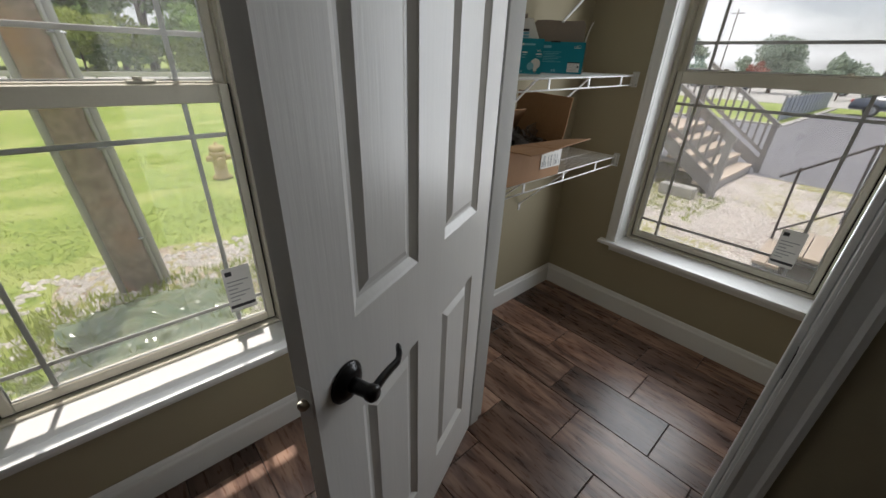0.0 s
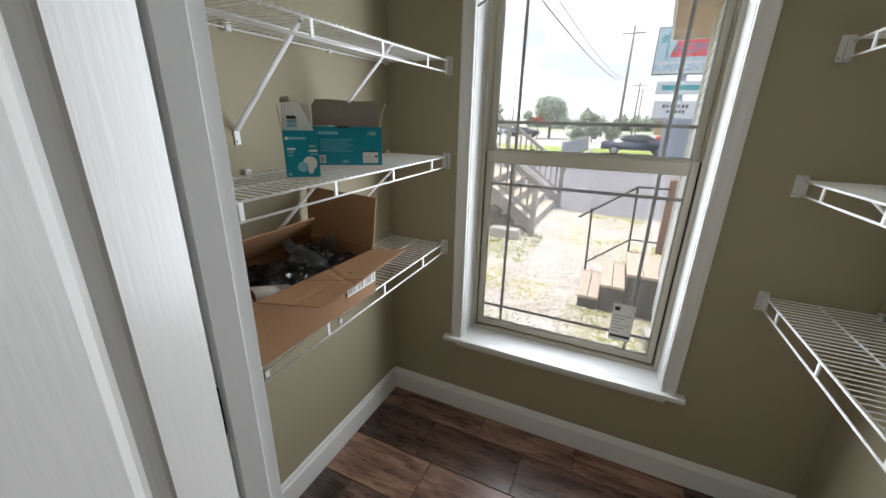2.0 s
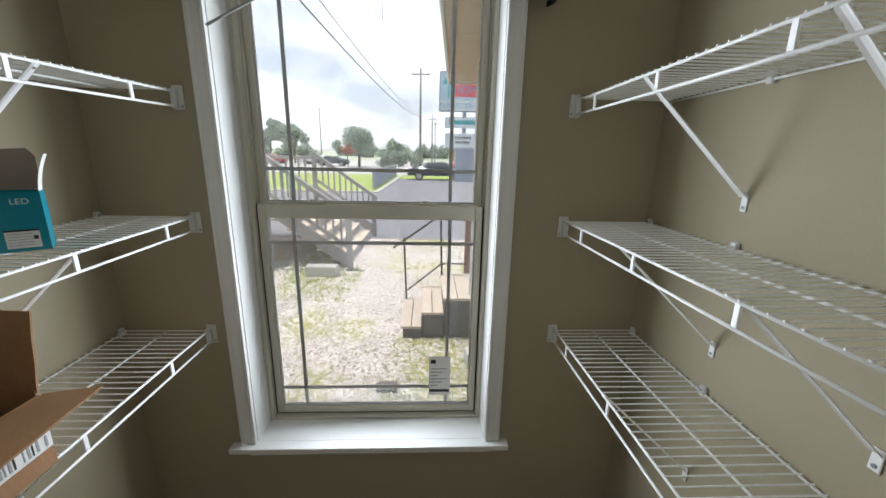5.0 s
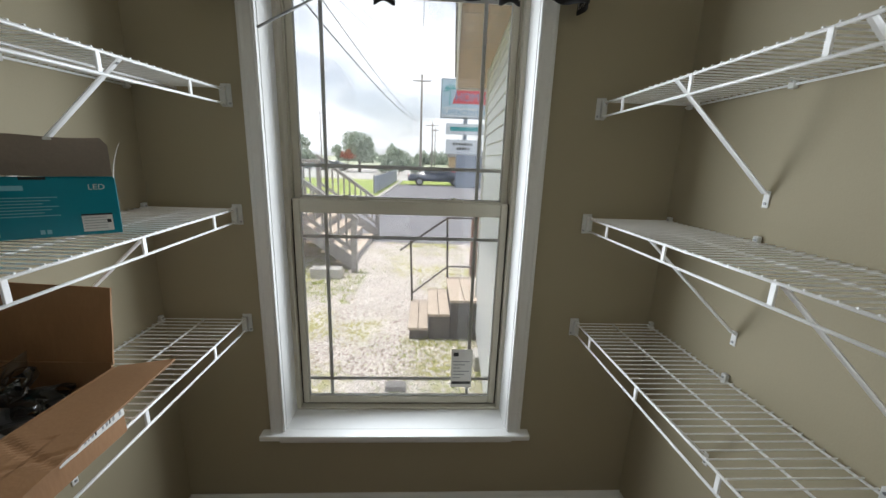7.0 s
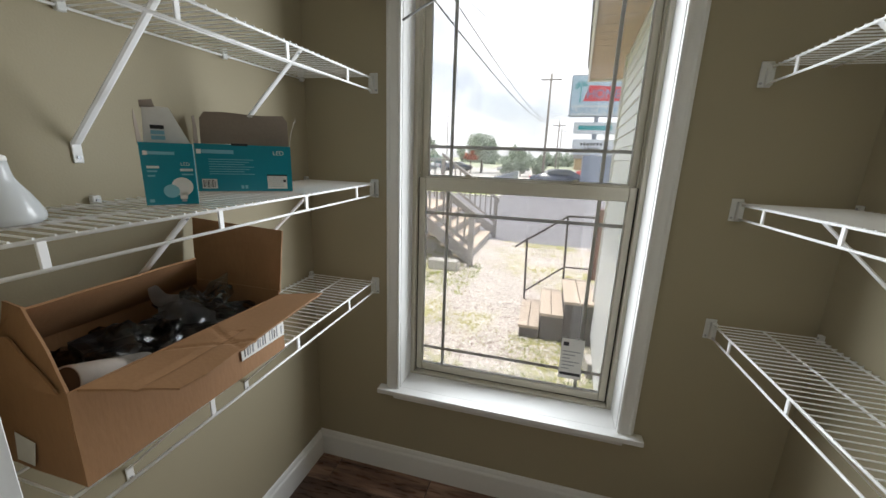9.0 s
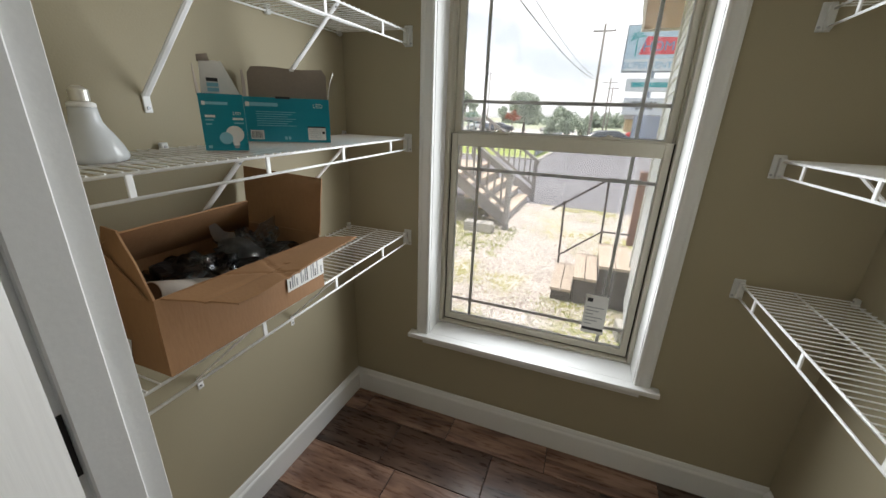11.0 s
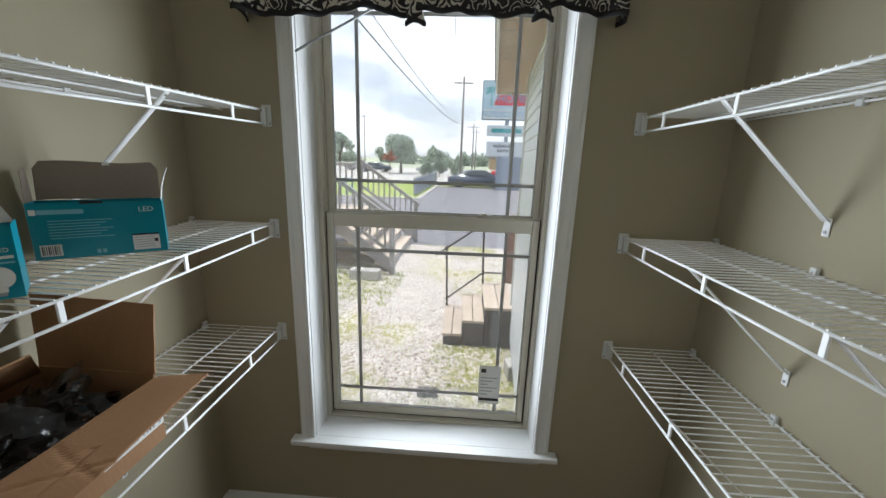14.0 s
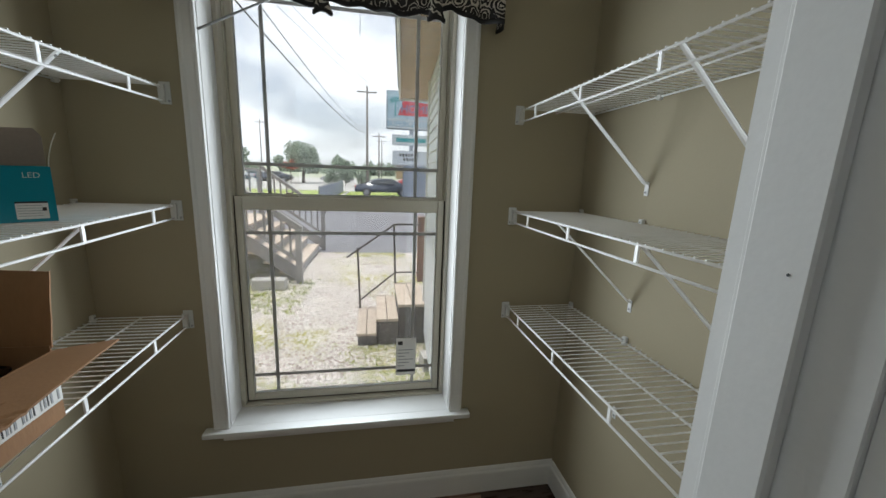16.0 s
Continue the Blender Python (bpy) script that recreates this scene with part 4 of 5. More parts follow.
# ---- outside ----
def ground_mat(name, c1, c2, c3, s1, s2, bump):
    """Three tones blended by two noises, for earth, gravel and grass."""
    m = bpy.data.materials.new(name)
    m.use_nodes = True
    n, l = m.node_tree.nodes, m.node_tree.links
    bs = n["Principled BSDF"]
    bs.inputs["Roughness"].default_value = 0.95
    tc, a, b2, r1, r2, mx = n.new("ShaderNodeTexCoord"), n.new("ShaderNodeTexNoise"), n.new("ShaderNodeTexNoise"), n.new("ShaderNodeValToRGB"), n.new("ShaderNodeValToRGB"), n.new("ShaderNodeMix")
    a.inputs["Scale"].default_value, b2.inputs["Scale"].default_value = s1, s2
    a.inputs["Detail"].default_value, b2.inputs["Detail"].default_value = 6, 5
    l.new(tc.outputs["Object"], a.inputs[0]), l.new(tc.outputs["Object"], b2.inputs[0])
    r1.color_ramp.elements[0].position, r1.color_ramp.elements[0].color = 0.44, (*c2, 1)
    r1.color_ramp.elements[1].position, r1.color_ramp.elements[1].color = 0.56, (*c1, 1)
    r2.color_ramp.elements[0].position, r2.color_ramp.elements[1].position = 0.49, 0.60
    l.new(b2.outputs[0], r1.inputs[0]), l.new(a.outputs[0], r2.inputs[0])
    mx.data_type = "RGBA"
    mx.inputs[7].default_value = (*c3, 1)
    l.new(r2.outputs[0], mx.inputs["Factor"]), l.new(r1.outputs[0], mx.inputs[6]), l.new(mx.outputs[2], bs.inputs["Base Color"])
    bp = n.new("ShaderNodeBump")
    bp.inputs["Strength"].default_value, bp.inputs["Distance"].default_value = bump, 0.02
    l.new(b2.outputs[0], bp.inputs["Height"]), l.new(bp.outputs[0], bs.inputs["Normal"])
    return m


LAWN = ground_mat("lawn_grass", (0.31, 0.38, 0.075), (0.17, 0.245, 0.035), (0.35, 0.39, 0.11), 1.2, 24, 0.5)
GRAVEL = ground_mat("gravel_and_weeds", (0.70, 0.64, 0.60), (0.24, 0.195, 0.17), (0.33, 0.31, 0.13), 1.1, 30, 0.8)
ASPHALT = mat("grey_asphalt", (0.20, 0.195, 0.21), 0.85, 0.10, 120, 0.6, 0.3)
CONCRETE = mat("pale_concrete", (0.50, 0.48, 0.45), 0.85, 0.12, 60, 2, 0.2)
SIDING = mat("white_lap_siding", (0.60, 0.62, 0.64), 0.45, 0.04, 40, 2, 0.05, stretch=(1, 1, 4))
SOFFIT = mat("tan_timber_soffit", (0.46, 0.33, 0.20), 0.7, 0.12, 40, 3, 0.1, stretch=(6, 1, 1))
FASCIA = mat("white_fascia", (0.72, 0.71, 0.70), 0.5, 0.05, 40, 3, 0.05)
SHINGLE = mat("grey_shingles", (0.12, 0.115, 0.11), 0.9, 0.2, 90, 5, 0.4)
REDWOOD = mat("red_brown_post_paint", (0.34, 0.19, 0.15), 0.7, 0.15, 60, 4, 0.15)
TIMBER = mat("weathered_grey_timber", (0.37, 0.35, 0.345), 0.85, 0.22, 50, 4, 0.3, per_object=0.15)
# timber with the steps' shade mixed into its colour; also a plain stone's grey
DARKTIMBER = mat("shade_dark_timber", (0.15, 0.135, 0.13), 0.85, 0.22, 50, 4, 0.3, per_object=0.15)
# treads and deck boards, lighter than the risers and rails
TREAD = mat("pale_tread_boards", (0.60, 0.50, 0.41), 0.8, 0.12, 60, 5, 0.2, stretch=(6, 1, 6), per_object=0.1)
BLACKIRON = mat("dark_iron_rail", (0.10, 0.085, 0.085), 0.5, 0.15, 60, 5, 0.1, metal=0.3)
FARPOLE = mat("grey_pole_wood", (0.27, 0.245, 0.23), 0.9, 0.15, 20, 3, 0.2)
BARK = mat("tree_bark", (0.13, 0.095, 0.07), 0.9, 0.25, 40, 6, 0.5)
POLEWOOD = ground_mat("utility_pole_wood", (0.46, 0.36, 0.35), (0.34, 0.26, 0.25), (0.50, 0.29, 0.21), 1.1, 16, 0.4)
CONDUIT = mat("grey_plastic_conduit", (0.52, 0.52, 0.56), 0.5, 0.1, 40, 4, 0.1)
HYDRANT = mat("faded_yellow_paint", (0.58, 0.44, 0.20), 0.6, 0.15, 40, 5, 0.15)
CARPAINT = mat("dark_blue_car_paint", (0.07, 0.085, 0.12), 0.22, 0.1, 40, 3, 0.0)
CARGLASS = mat("dark_car_glass", (0.05, 0.06, 0.07), 0.1, 0.05, 40, 3, 0.0)
TYRE = mat("tyre_rubber", (0.02, 0.02, 0.02), 0.85, 0.1, 90, 6, 0.2)
SIGN_WHITE = mat("sign_white_panel", (0.60, 0.64, 0.70), 0.4, 0.04, 20, 1, 0.0)
SIGN_BLUE = mat("sign_pale_blue", (0.05, 0.28, 0.50), 0.4, 0.05, 20, 1, 0.0)
SIGN_RED = mat("sign_red", (0.62, 0.05, 0.08), 0.4, 0.05, 20, 1, 0.0)
SIGN_TEAL = mat("sign_teal", (0.02, 0.30, 0.34), 0.4, 0.05, 20, 1, 0.0)
BLUEGREY = mat("blue_grey_panel", (0.24, 0.28, 0.36), 0.6, 0.08, 30, 2, 0.1)


def leaf_mat(name, a, b2):
    m = mat(name, a, 0.7, 0.2, 3, 0.6, 0.0, second=b2)
    n, l = m.node_tree.nodes, m.node_tree.links
    thin, both = n.new("ShaderNodeBsdfTranslucent"), n.new("ShaderNodeMixShader")  # light through thin leaves
    both.inputs[0].default_value = 0.45
    l.new(n["Principled BSDF"].inputs["Base Color"].links[0].from_socket, thin.inputs[0])
    l.new(n["Principled BSDF"].outputs[0], both.inputs[1]), l.new(thin.outputs[0], both.inputs[2]), l.new(both.outputs[0], n["Material Output"].inputs[0])
    return m


LEAF = leaf_mat("leaf_green", (0.28, 0.42, 0.10), (0.13, 0.22, 0.05))
# distance haze is mixed into this leaf colour
LEAF_FAR = leaf_mat("leaf_green_haze_tinted", (0.41, 0.47, 0.38), (0.27, 0.33, 0.26))
LEAF_PALE = leaf_mat("pale_weed_green", (0.40, 0.45, 0.11), (0.27, 0.34, 0.06))

inside = set(bpy.data.objects)
tagged(link("ground", box(-900, 900, -900, 900, GROUND - 0.2, GROUND), LAWN), "patchy sunlit green lawn", "ground", kind="structure")
tagged(link("gravel_yard", box(-3.2, 6.0, OT + 0.35, 8.3, GROUND - 0.01, GROUND + 0.010), GRAVEL), "pale gravel yard with weeds", "path", kind="structure")
tagged(link("road", box(-40, 30, 8.3, 30.0, GROUND - 0.01, GROUND + 0.014), ASPHALT), "worn grey asphalt lot", "road", kind="structure")
tagged(link("grass_island", box(-16, -2.2, 19.5, 34.0, GROUND - 0.01, GROUND + 0.07), LAWN), "mown green grass island", "grass", kind="structure")
tagged(link("kerb", box(-16, -2.0, 19.2, 19.5, GROUND - 0.01, GROUND + 0.09, 0.02), CONCRETE), "pale concrete kerb along grass", "kerb", kind="structure")
tagged(link("kerb", box(-2.2, -1.95, 19.5, 34.0, GROUND - 0.01, GROUND + 0.085, 0.02), CONCRETE), "pale concrete kerb along grass", "kerb", kind="structure")
tagged(link("far_road", box(-200, 200, 35.5, 82, GROUND - 0.01, GROUND + 0.02), CONCRETE), "pale sunlit distant highway", "road", kind="structure")
# the far grass has the air's haze painted into its tones
FIELD = ground_mat("far_grass_haze_tinted", (0.36, 0.39, 0.27), (0.29, 0.33, 0.22), (0.42, 0.42, 0.33), 0.05, 0.4, 0.1)
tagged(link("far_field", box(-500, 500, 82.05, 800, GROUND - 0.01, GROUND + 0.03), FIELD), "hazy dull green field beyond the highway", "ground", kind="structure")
tagged(link("side_road", box(-42, -33, -200, 200, GROUND - 0.01, GROUND + 0.02), CONCRETE), "pale road beyond the lawn", "road", kind="structure")
tagged(link("house_footing", box(-OT - 0.02, ROOM_X + 0.15, ROOM_Y - 0.15, OT + 0.02, GROUND, -0.121), CONCRETE), "grey skirting under the house floor", "foundation", kind="structure")

# unseen roof of this house; its west eave is sized to shape the sun patch
tagged(link("roof", box(-OT - 0.13, ROOM_X + 0.5, ROOM_Y - 0.5, OT + 0.30, H + 0.10, H + 0.22), SHINGLE), "unseen grey roof over the house, eave sized to trim sunlight", "roof", kind="structure")


def scatter(name, count, area, size, material, label, category, kind="tuft", seed=1, avoid=None):
    """Many small loose stones or grass blades joined as stuff."""
    rng = np.random.default_rng(seed)
    verts, faces = [], []
    x0, x1, y0, y1, z = area
    n = 0
    while n < count:
        x, y = rng.uniform(x0, x1), rng.uniform(y0, y1)
        if avoid and avoid(x, y):
            continue
        n += 1
        s = size * rng.uniform(0.5, 1.4)
        k = len(verts)
        if kind == "stone":
            a = rng.uniform(0, 6.28)
            ca, sa = math.cos(a), math.sin(a)
            for dx, dy, dz in ((1, 0, 0.1), (0.2, 0.8, 0), (-0.9, 0.3, 0.05), (-0.3, -0.8, 0), (0.05, 0.05, 0.6)):
                dx, dy = dx * rng.uniform(0.7, 1.2), dy * rng.uniform(0.7, 1.2)
                verts.append((x + s * (dx * ca - dy * sa), y + s * (dx * sa + dy * ca), z + s * dz))
            faces += [(k, k + 1, k + 4), (k + 1, k + 2, k + 4), (k + 2, k + 3, k + 4), (k + 3, k, k + 4)]
        else:
            for _ in range(5):
                a, lean = rng.uniform(0, 6.28), rng.uniform(0.1, 0.7)
                px, py = x + rng.uniform(-1, 1) * s * 0.6, y + rng.uniform(-1, 1) * s * 0.6
                w = s * 0.10
                k = len(verts)
                hh = s * rng.uniform(0.6, 1.2)
                verts += [(px - w * math.sin(a), py + w * math.cos(a), z), (px + w * math.sin(a), py - w * math.cos(a), z), (px + lean * hh * math.cos(a), py + lean * hh * math.sin(a), z + hh)]
                faces.append((k, k + 1, k + 2))
    me = bpy.data.meshes.new(name)
    me.from_pydata(verts, [], faces)
    me.materials.append(material)
    return tagged(new(name, me), label, category, kind="stuff")


def patchy(x, y):
    return noise.noise(Vector((x * 0.9, y * 0.9, 3.3))) < 0.12


STONE = mat("loose_pale_stone", (0.80, 0.74, 0.68), 0.9, 0.25, 30, 2, 0.1)
scatter("gravel_stones", 15000, (-2.2, 1.6, 0.7, 7.8, GROUND + 0.008), 0.028, STONE, "loose pale crushed stones in the yard", "gravel", "stone", 2)
scatter("yard_weeds", 1500, (-2.6, 1.7, 0.7, 8.2, GROUND + 0.008), 0.032, LEAF_PALE, "tufts of green weeds in the gravel", "weeds", "tuft", 3, patchy)
scatter("yard_weeds", 1100, (0.55, 1.6, 1.2, 2.95, GROUND + 0.008), 0.030, LEAF_PALE, "tufts of green weeds beside wooden steps", "weeds", "tuft", 13)
scatter("yard_weeds", 800, (-2.6, -0.25, 4.0, 5.7, GROUND + 0.008), 0.05, LEAF_PALE, "green weeds growing along the timber stair", "weeds", "tuft", 14)
scatter("lawn_blades", 9000, (-5.2, -0.5, -4.6, 0.2, GROUND), 0.022, LEAF_PALE, "sunlit lawn grass blades", "grass", "tuft", 15)
scatter("lawn_blades", 5200, (-9.0, -0.5, -5.5, 1.0, GROUND), 0.024, LEAF_PALE, "sunlit lawn grass blades", "grass", "tuft", 4)
scatter("lawn_litter", 500, (-3.6, -1.0, -3.4, -1.0, GROUND), 0.05, STONE, "scattered pale chips in the grass", "litter", "stone", 5)

# neighbour: lap-sided wall with eave, along y
NX, NY0, NY1, NZ = 0.0, -1.9, 0.0, 2.50
nb = thing("neighbour_building", pose(1.62, 3.0, 0, 0, 0, -4.1), "white lap-sided building with a tan eave", "house")
part("wall", box(NX + 0.012, 6.4, NY0 + 0.01, NY1 - 0.01, -0.45, NZ + 0.1), SIDING, nb)
part("porch_wall", box(1.3, 6.4, NY1 - 0.009, NY1 + 1.1, -0.45, NZ + 0.1), SIDING, nb, "white wall behind the porch")
part("porch_floor", box(NX + 0.05, 1.3, NY1 - 0.009, NY1 + 1.1, -0.19, -0.11), TIMBER, nb, "grey porch boards")
part("skirting", box(NX + 0.05, 6.3, NY0 + 0.05, NY1 + 1.05, GROUND, -0.45), BLUEGREY, nb, "grey skirting")
part("skirting", box(NX + 0.09, 1.29, NY1 - 0.008, NY1 + 1.04, -0.449, -0.191), BLUEGREY, nb, "grey skirting")
lapm = bpy.data.meshes.new("siding_board")
bm = bmesh.new()
pr = [(0.0, 0.0), (-0.019, 0.002), (-0.019, 0.008), (-0.004, 0.112), (0.0, 0.112)]
ra = [bm.verts.new((x, NY0, z)) for x, z in pr]
rb = [bm.verts.new((x, NY1, z)) for x, z in pr]
for i in range(5):
    bm.faces.new((ra[i], ra[(i + 1) % 5], rb[(i + 1) % 5], rb[i]))
bm.faces.new(ra), bm.faces.new(list(reversed(rb)))
bmesh.ops.recalc_face_normals(bm, faces=bm.faces)
bm.to_mesh(lapm)
bm.free()
lapm.materials.append(SIDING)
for i in range(28):
    o = new("siding_board", lapm)
    o.parent, o.location = nb, (NX + 0.0115, 0, -0.47 + 0.108 * i)
part("corner_trim", box(NX - 0.024, NX + 0.03, NY1 + 0.0005, NY1 + 0.022, -0.47, NZ, 0.003), FASCIA, nb, "white corner board")
part("porch_pier", box(NX - 0.06, NX + 0.16, NY1 + 0.84, NY1 + 1.04, -0.11, 0.85, 0.004), REDWOOD, nb, "red-brown porch pier")
eave = part("soffit", box(NX - 0.335, 1.3, NY0 - 0.3, NY1 + 1.2, NZ, NZ + 0.02), SOFFIT, nb, "tan timber soffit")
for i in range(18):
    part("soffit_groove", box(NX - 0.33, NX - 0.03, NY0 - 0.25 + 0.2 * i, NY0 - 0.244 + 0.2 * i, NZ - 0.002, NZ - 0.0003), TIMBER, eave)
part("fascia", box(NX - 0.36, NX - 0.336, NY0 - 0.3, NY1 + 1.2, NZ - 0.03, NZ + 0.14, 0.004), FASCIA, nb, "white fascia board")
part("fascia", box(NX - 0.36, 6.6, NY1 + 1.201, NY1 + 1.225, NZ - 0.03, NZ + 0.14, 0.004), FASCIA, nb, "white fascia board")
part("roof", box(NX - 0.38, 6.7, NY0 - 0.33, NY1 + 1.25, NZ + 0.141, NZ + 0.20), SHINGLE, nb, "grey shingle roof")

# wooden steps against the neighbour, with an iron rail on the far side
st = thing("wooden_steps", pose(0, 0, 0), "weathered wooden entry steps with pale treads and risers darkened as shade", "steps")
for i, (x0, x1, zt) in enumerate(((0.780, 1.030, -0.47), (1.020, 1.295, -0.29), (1.280, 1.640, -0.11))):
    for k in range(2):
        wx = (x1 - x0) / 2
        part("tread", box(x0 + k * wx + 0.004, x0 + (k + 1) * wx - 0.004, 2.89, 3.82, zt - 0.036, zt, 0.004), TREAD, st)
    # riser and stringers carry their shade as a darker colour
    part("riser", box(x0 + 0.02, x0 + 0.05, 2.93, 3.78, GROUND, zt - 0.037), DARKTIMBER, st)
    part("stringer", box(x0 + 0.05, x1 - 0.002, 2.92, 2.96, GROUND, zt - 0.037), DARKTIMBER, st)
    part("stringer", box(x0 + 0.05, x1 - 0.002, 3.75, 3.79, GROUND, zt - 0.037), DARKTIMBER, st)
rl = thing("iron_handrail", pose(0, 0, 0), "thin dark iron handrail beside wooden steps", "handrail")
RY = 3.79
part("post", rod((0.800, RY, -0.47), (0.772, RY, 0.417), 0.014, 8), BLACKIRON, rl)
part("post", rod((1.300, RY, -0.11), (1.272, RY, 0.740), 0.014, 8), BLACKIRON, rl)
part("top_rail", rod((0.623, RY, 0.276), (1.276, RY, 0.748), 0.015, 8), BLACKIRON, rl)
part("top_rail", rod((1.272, RY, 0.748), (1.640, RY, 0.752), 0.015, 8), BLACKIRON, rl)
part("lower_rail", rod((0.795, RY, -0.36), (1.296, RY, 0.052), 0.012, 8), BLACKIRON, rl)
part("lower_rail", rod((1.296, RY, 0.052), (1.640, RY, 0.052), 0.012, 8), BLACKIRON, rl)

bk = thing("concrete_block", pose(1.52, 2.32, GROUND + 0.009, 0, 0, 8), "pale concrete block lying in the weeds", "block")
part("block", box(-0.10, 0.12, -0.10, 0.10, 0, 0.17, 0.008), CONCRETE, bk)
rk = tagged(link("grey_stone", box(0.54, 0.74, 1.82, 1.93, GROUND + 0.009, GROUND + 0.075, 0.03, segments=2), DARKTIMBER), "dark grey flat stone on the gravel", "stone")

# timber stair and deck with railings
dk = thing("deck_stairs", pose(0, 0, 0), "weathered grey timber stair with baluster railings", "stairs")
SX0, STEPS = -0.62, 5
for i in range(STEPS):
    x1 = SX0 - 0.27 * i
    zt = GROUND + 0.19 * (i + 1)
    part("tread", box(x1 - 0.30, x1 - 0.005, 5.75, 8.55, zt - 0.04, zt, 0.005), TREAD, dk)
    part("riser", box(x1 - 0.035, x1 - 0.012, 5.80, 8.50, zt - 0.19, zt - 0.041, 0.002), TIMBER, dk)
for yy in (5.62, 8.60):
    def rail_pt(d, up, yy=yy):
        return Vector((SX0 + 0.12 - d, yy, GROUND + 0.02 + up + d * 0.19 / 0.27))
    bm = quad_sheet([rail_pt(0, 0.0), rail_pt(1.5, 0.0), rail_pt(1.5, 0.26), rail_pt(0, 0.26)], 0.045)
    part("stringer", bm, TIMBER, dk)
    part("post", box(SX0 + 0.05, SX0 + 0.15, yy - 0.05, yy + 0.05, GROUND, GROUND + 1.05, 0.006), TIMBER, dk)
    part("post", box(SX0 - 1.45, SX0 - 1.35, yy - 0.05, yy + 0.05, GROUND, GROUND + 2.05, 0.006), TIMBER, dk)
    part("handrail", quad_sheet([rail_pt(-0.06, 1.00), rail_pt(1.55, 1.00), rail_pt(1.55, 1.09), rail_pt(-0.06, 1.09)], 0.11), TIMBER, dk)
    part("lower_rail", quad_sheet([rail_pt(0, 0.36), rail_pt(1.45, 0.36), rail_pt(1.45, 0.44), rail_pt(0, 0.44)], 0.04), TIMBER, dk)
    for i in range(9):
        p = rail_pt(0.16 + 0.145 * i, 0.40)
        part("baluster", box(p.x - 0.018, p.x + 0.018, yy - 0.018, yy + 0.018, p.z, p.z + 0.62), TIMBER, dk)
    part("deck_rail", box(-5.0, SX0 - 1.45, yy - 0.05, yy + 0.05, GROUND + 1.98, GROUND + 2.06, 0.006), TIMBER, dk)
    for i in range(14):
        part("baluster", box(SX0 - 1.65 - 0.16 * i, SX0 - 1.61 - 0.16 * i, yy - 0.018, yy + 0.018, GROUND + 1.0, GROUND + 1.98), TIMBER, dk)
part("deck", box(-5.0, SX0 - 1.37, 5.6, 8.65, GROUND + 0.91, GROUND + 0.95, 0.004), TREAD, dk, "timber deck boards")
for px in (-2.1, -4.6):
    for py in (5.75, 8.45):
        part("support_post", box(px - 0.06, px + 0.06, py - 0.06, py + 0.06, GROUND, GROUND + 0.91), TIMBER, dk)
pl = thing("planter", pose(-0.95, 5.25, GROUND + 0.008), "pale block planter beside the timber stair", "planter")
part("tub", box(-0.28, 0.28, -0.10, 0.10, 0, 0.20, 0.02), CONCRETE, pl)


def leafy(name, centre, radius, count, leaf, material, seed, parent=None, flat=0.8, clumps=9):
    """A crown of many small leaves gathered in uneven clumps."""
    rng = np.random.default_rng(seed)
    cl = []
    for _ in range(clumps):
        d = rng.normal(size=3)
        d /= np.linalg.norm(d)
        cl.append((d * radius * rng.uniform(0.25, 0.78) * np.array((1, 1, flat)), radius * rng.uniform(0.28, 0.52)))
    d = rng.normal(size=(count, 3))
    d /= np.linalg.norm(d, axis=1)[:, None]
    which = rng.integers(0, clumps, count)
    base = np.array([cl[w][0] for w in which])
    rad = np.array([cl[w][1] for w in which]) * rng.uniform(0.55, 1.1, count)
    p = base + d * rad[:, None] * np.array((1, 1, flat)) + np.array(centre)
    a, b2 = rng.normal(size=(count, 3)), rng.normal(size=(count, 3))
    a /= np.linalg.norm(a, axis=1)[:, None]
    b2 /= np.linalg.norm(b2, axis=1)[:, None]
    s = leaf * rng.uniform(0.6, 1.3, count)[:, None]
    v = np.stack([p - a * s, p + b2 * s * 0.7, p + a * s, p - b2 * s * 0.7], 1).reshape(-1, 3)
    me = bpy.data.meshes.new(name)
    me.from_pydata([tuple(x) for x in v], [], [(4 * i, 4 * i + 1, 4 * i + 2, 4 * i + 3) for i in range(count)])
    me.materials.append(material)
    ob = new(name, me)
    if parent:
        ob.parent = parent
    return ob


def tree(x, y, h, r, seed, material, label, count=2600, leaf=0.16, trunk=0.16):
    t = thing("tree", pose(x, y, GROUND), label, "tree")
    bm = rod((0, 0, 0), (0.05 * h * 0.3, 0, h * 0.55), trunk, 10, None, trunk * 0.55)
    rng = random.Random(seed)
    for k in range(6):
        a = rng.uniform(0, 6.28)
        rod((0.01 * h, 0, h * rng.uniform(0.3, 0.5)), (math.cos(a) * r * 0.6, math.sin(a) * r * 0.6, h * rng.uniform(0.6, 0.8)), trunk * 0.4, 6, bm, trunk * 0.12)
    part("trunk", bm, BARK, t)
    leafy("crown", (0, 0, h - r * 0.80), r, count, leaf, material, seed, t)
    return t


tree(-9.4, 52.0, 6.2, 3.3, 3, LEAF_FAR, "round green tree beside the highway, paled by painted haze", 4200, 0.20, 0.22)
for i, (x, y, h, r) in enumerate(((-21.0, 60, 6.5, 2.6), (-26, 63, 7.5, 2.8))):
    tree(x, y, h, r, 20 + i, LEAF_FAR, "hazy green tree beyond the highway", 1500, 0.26)
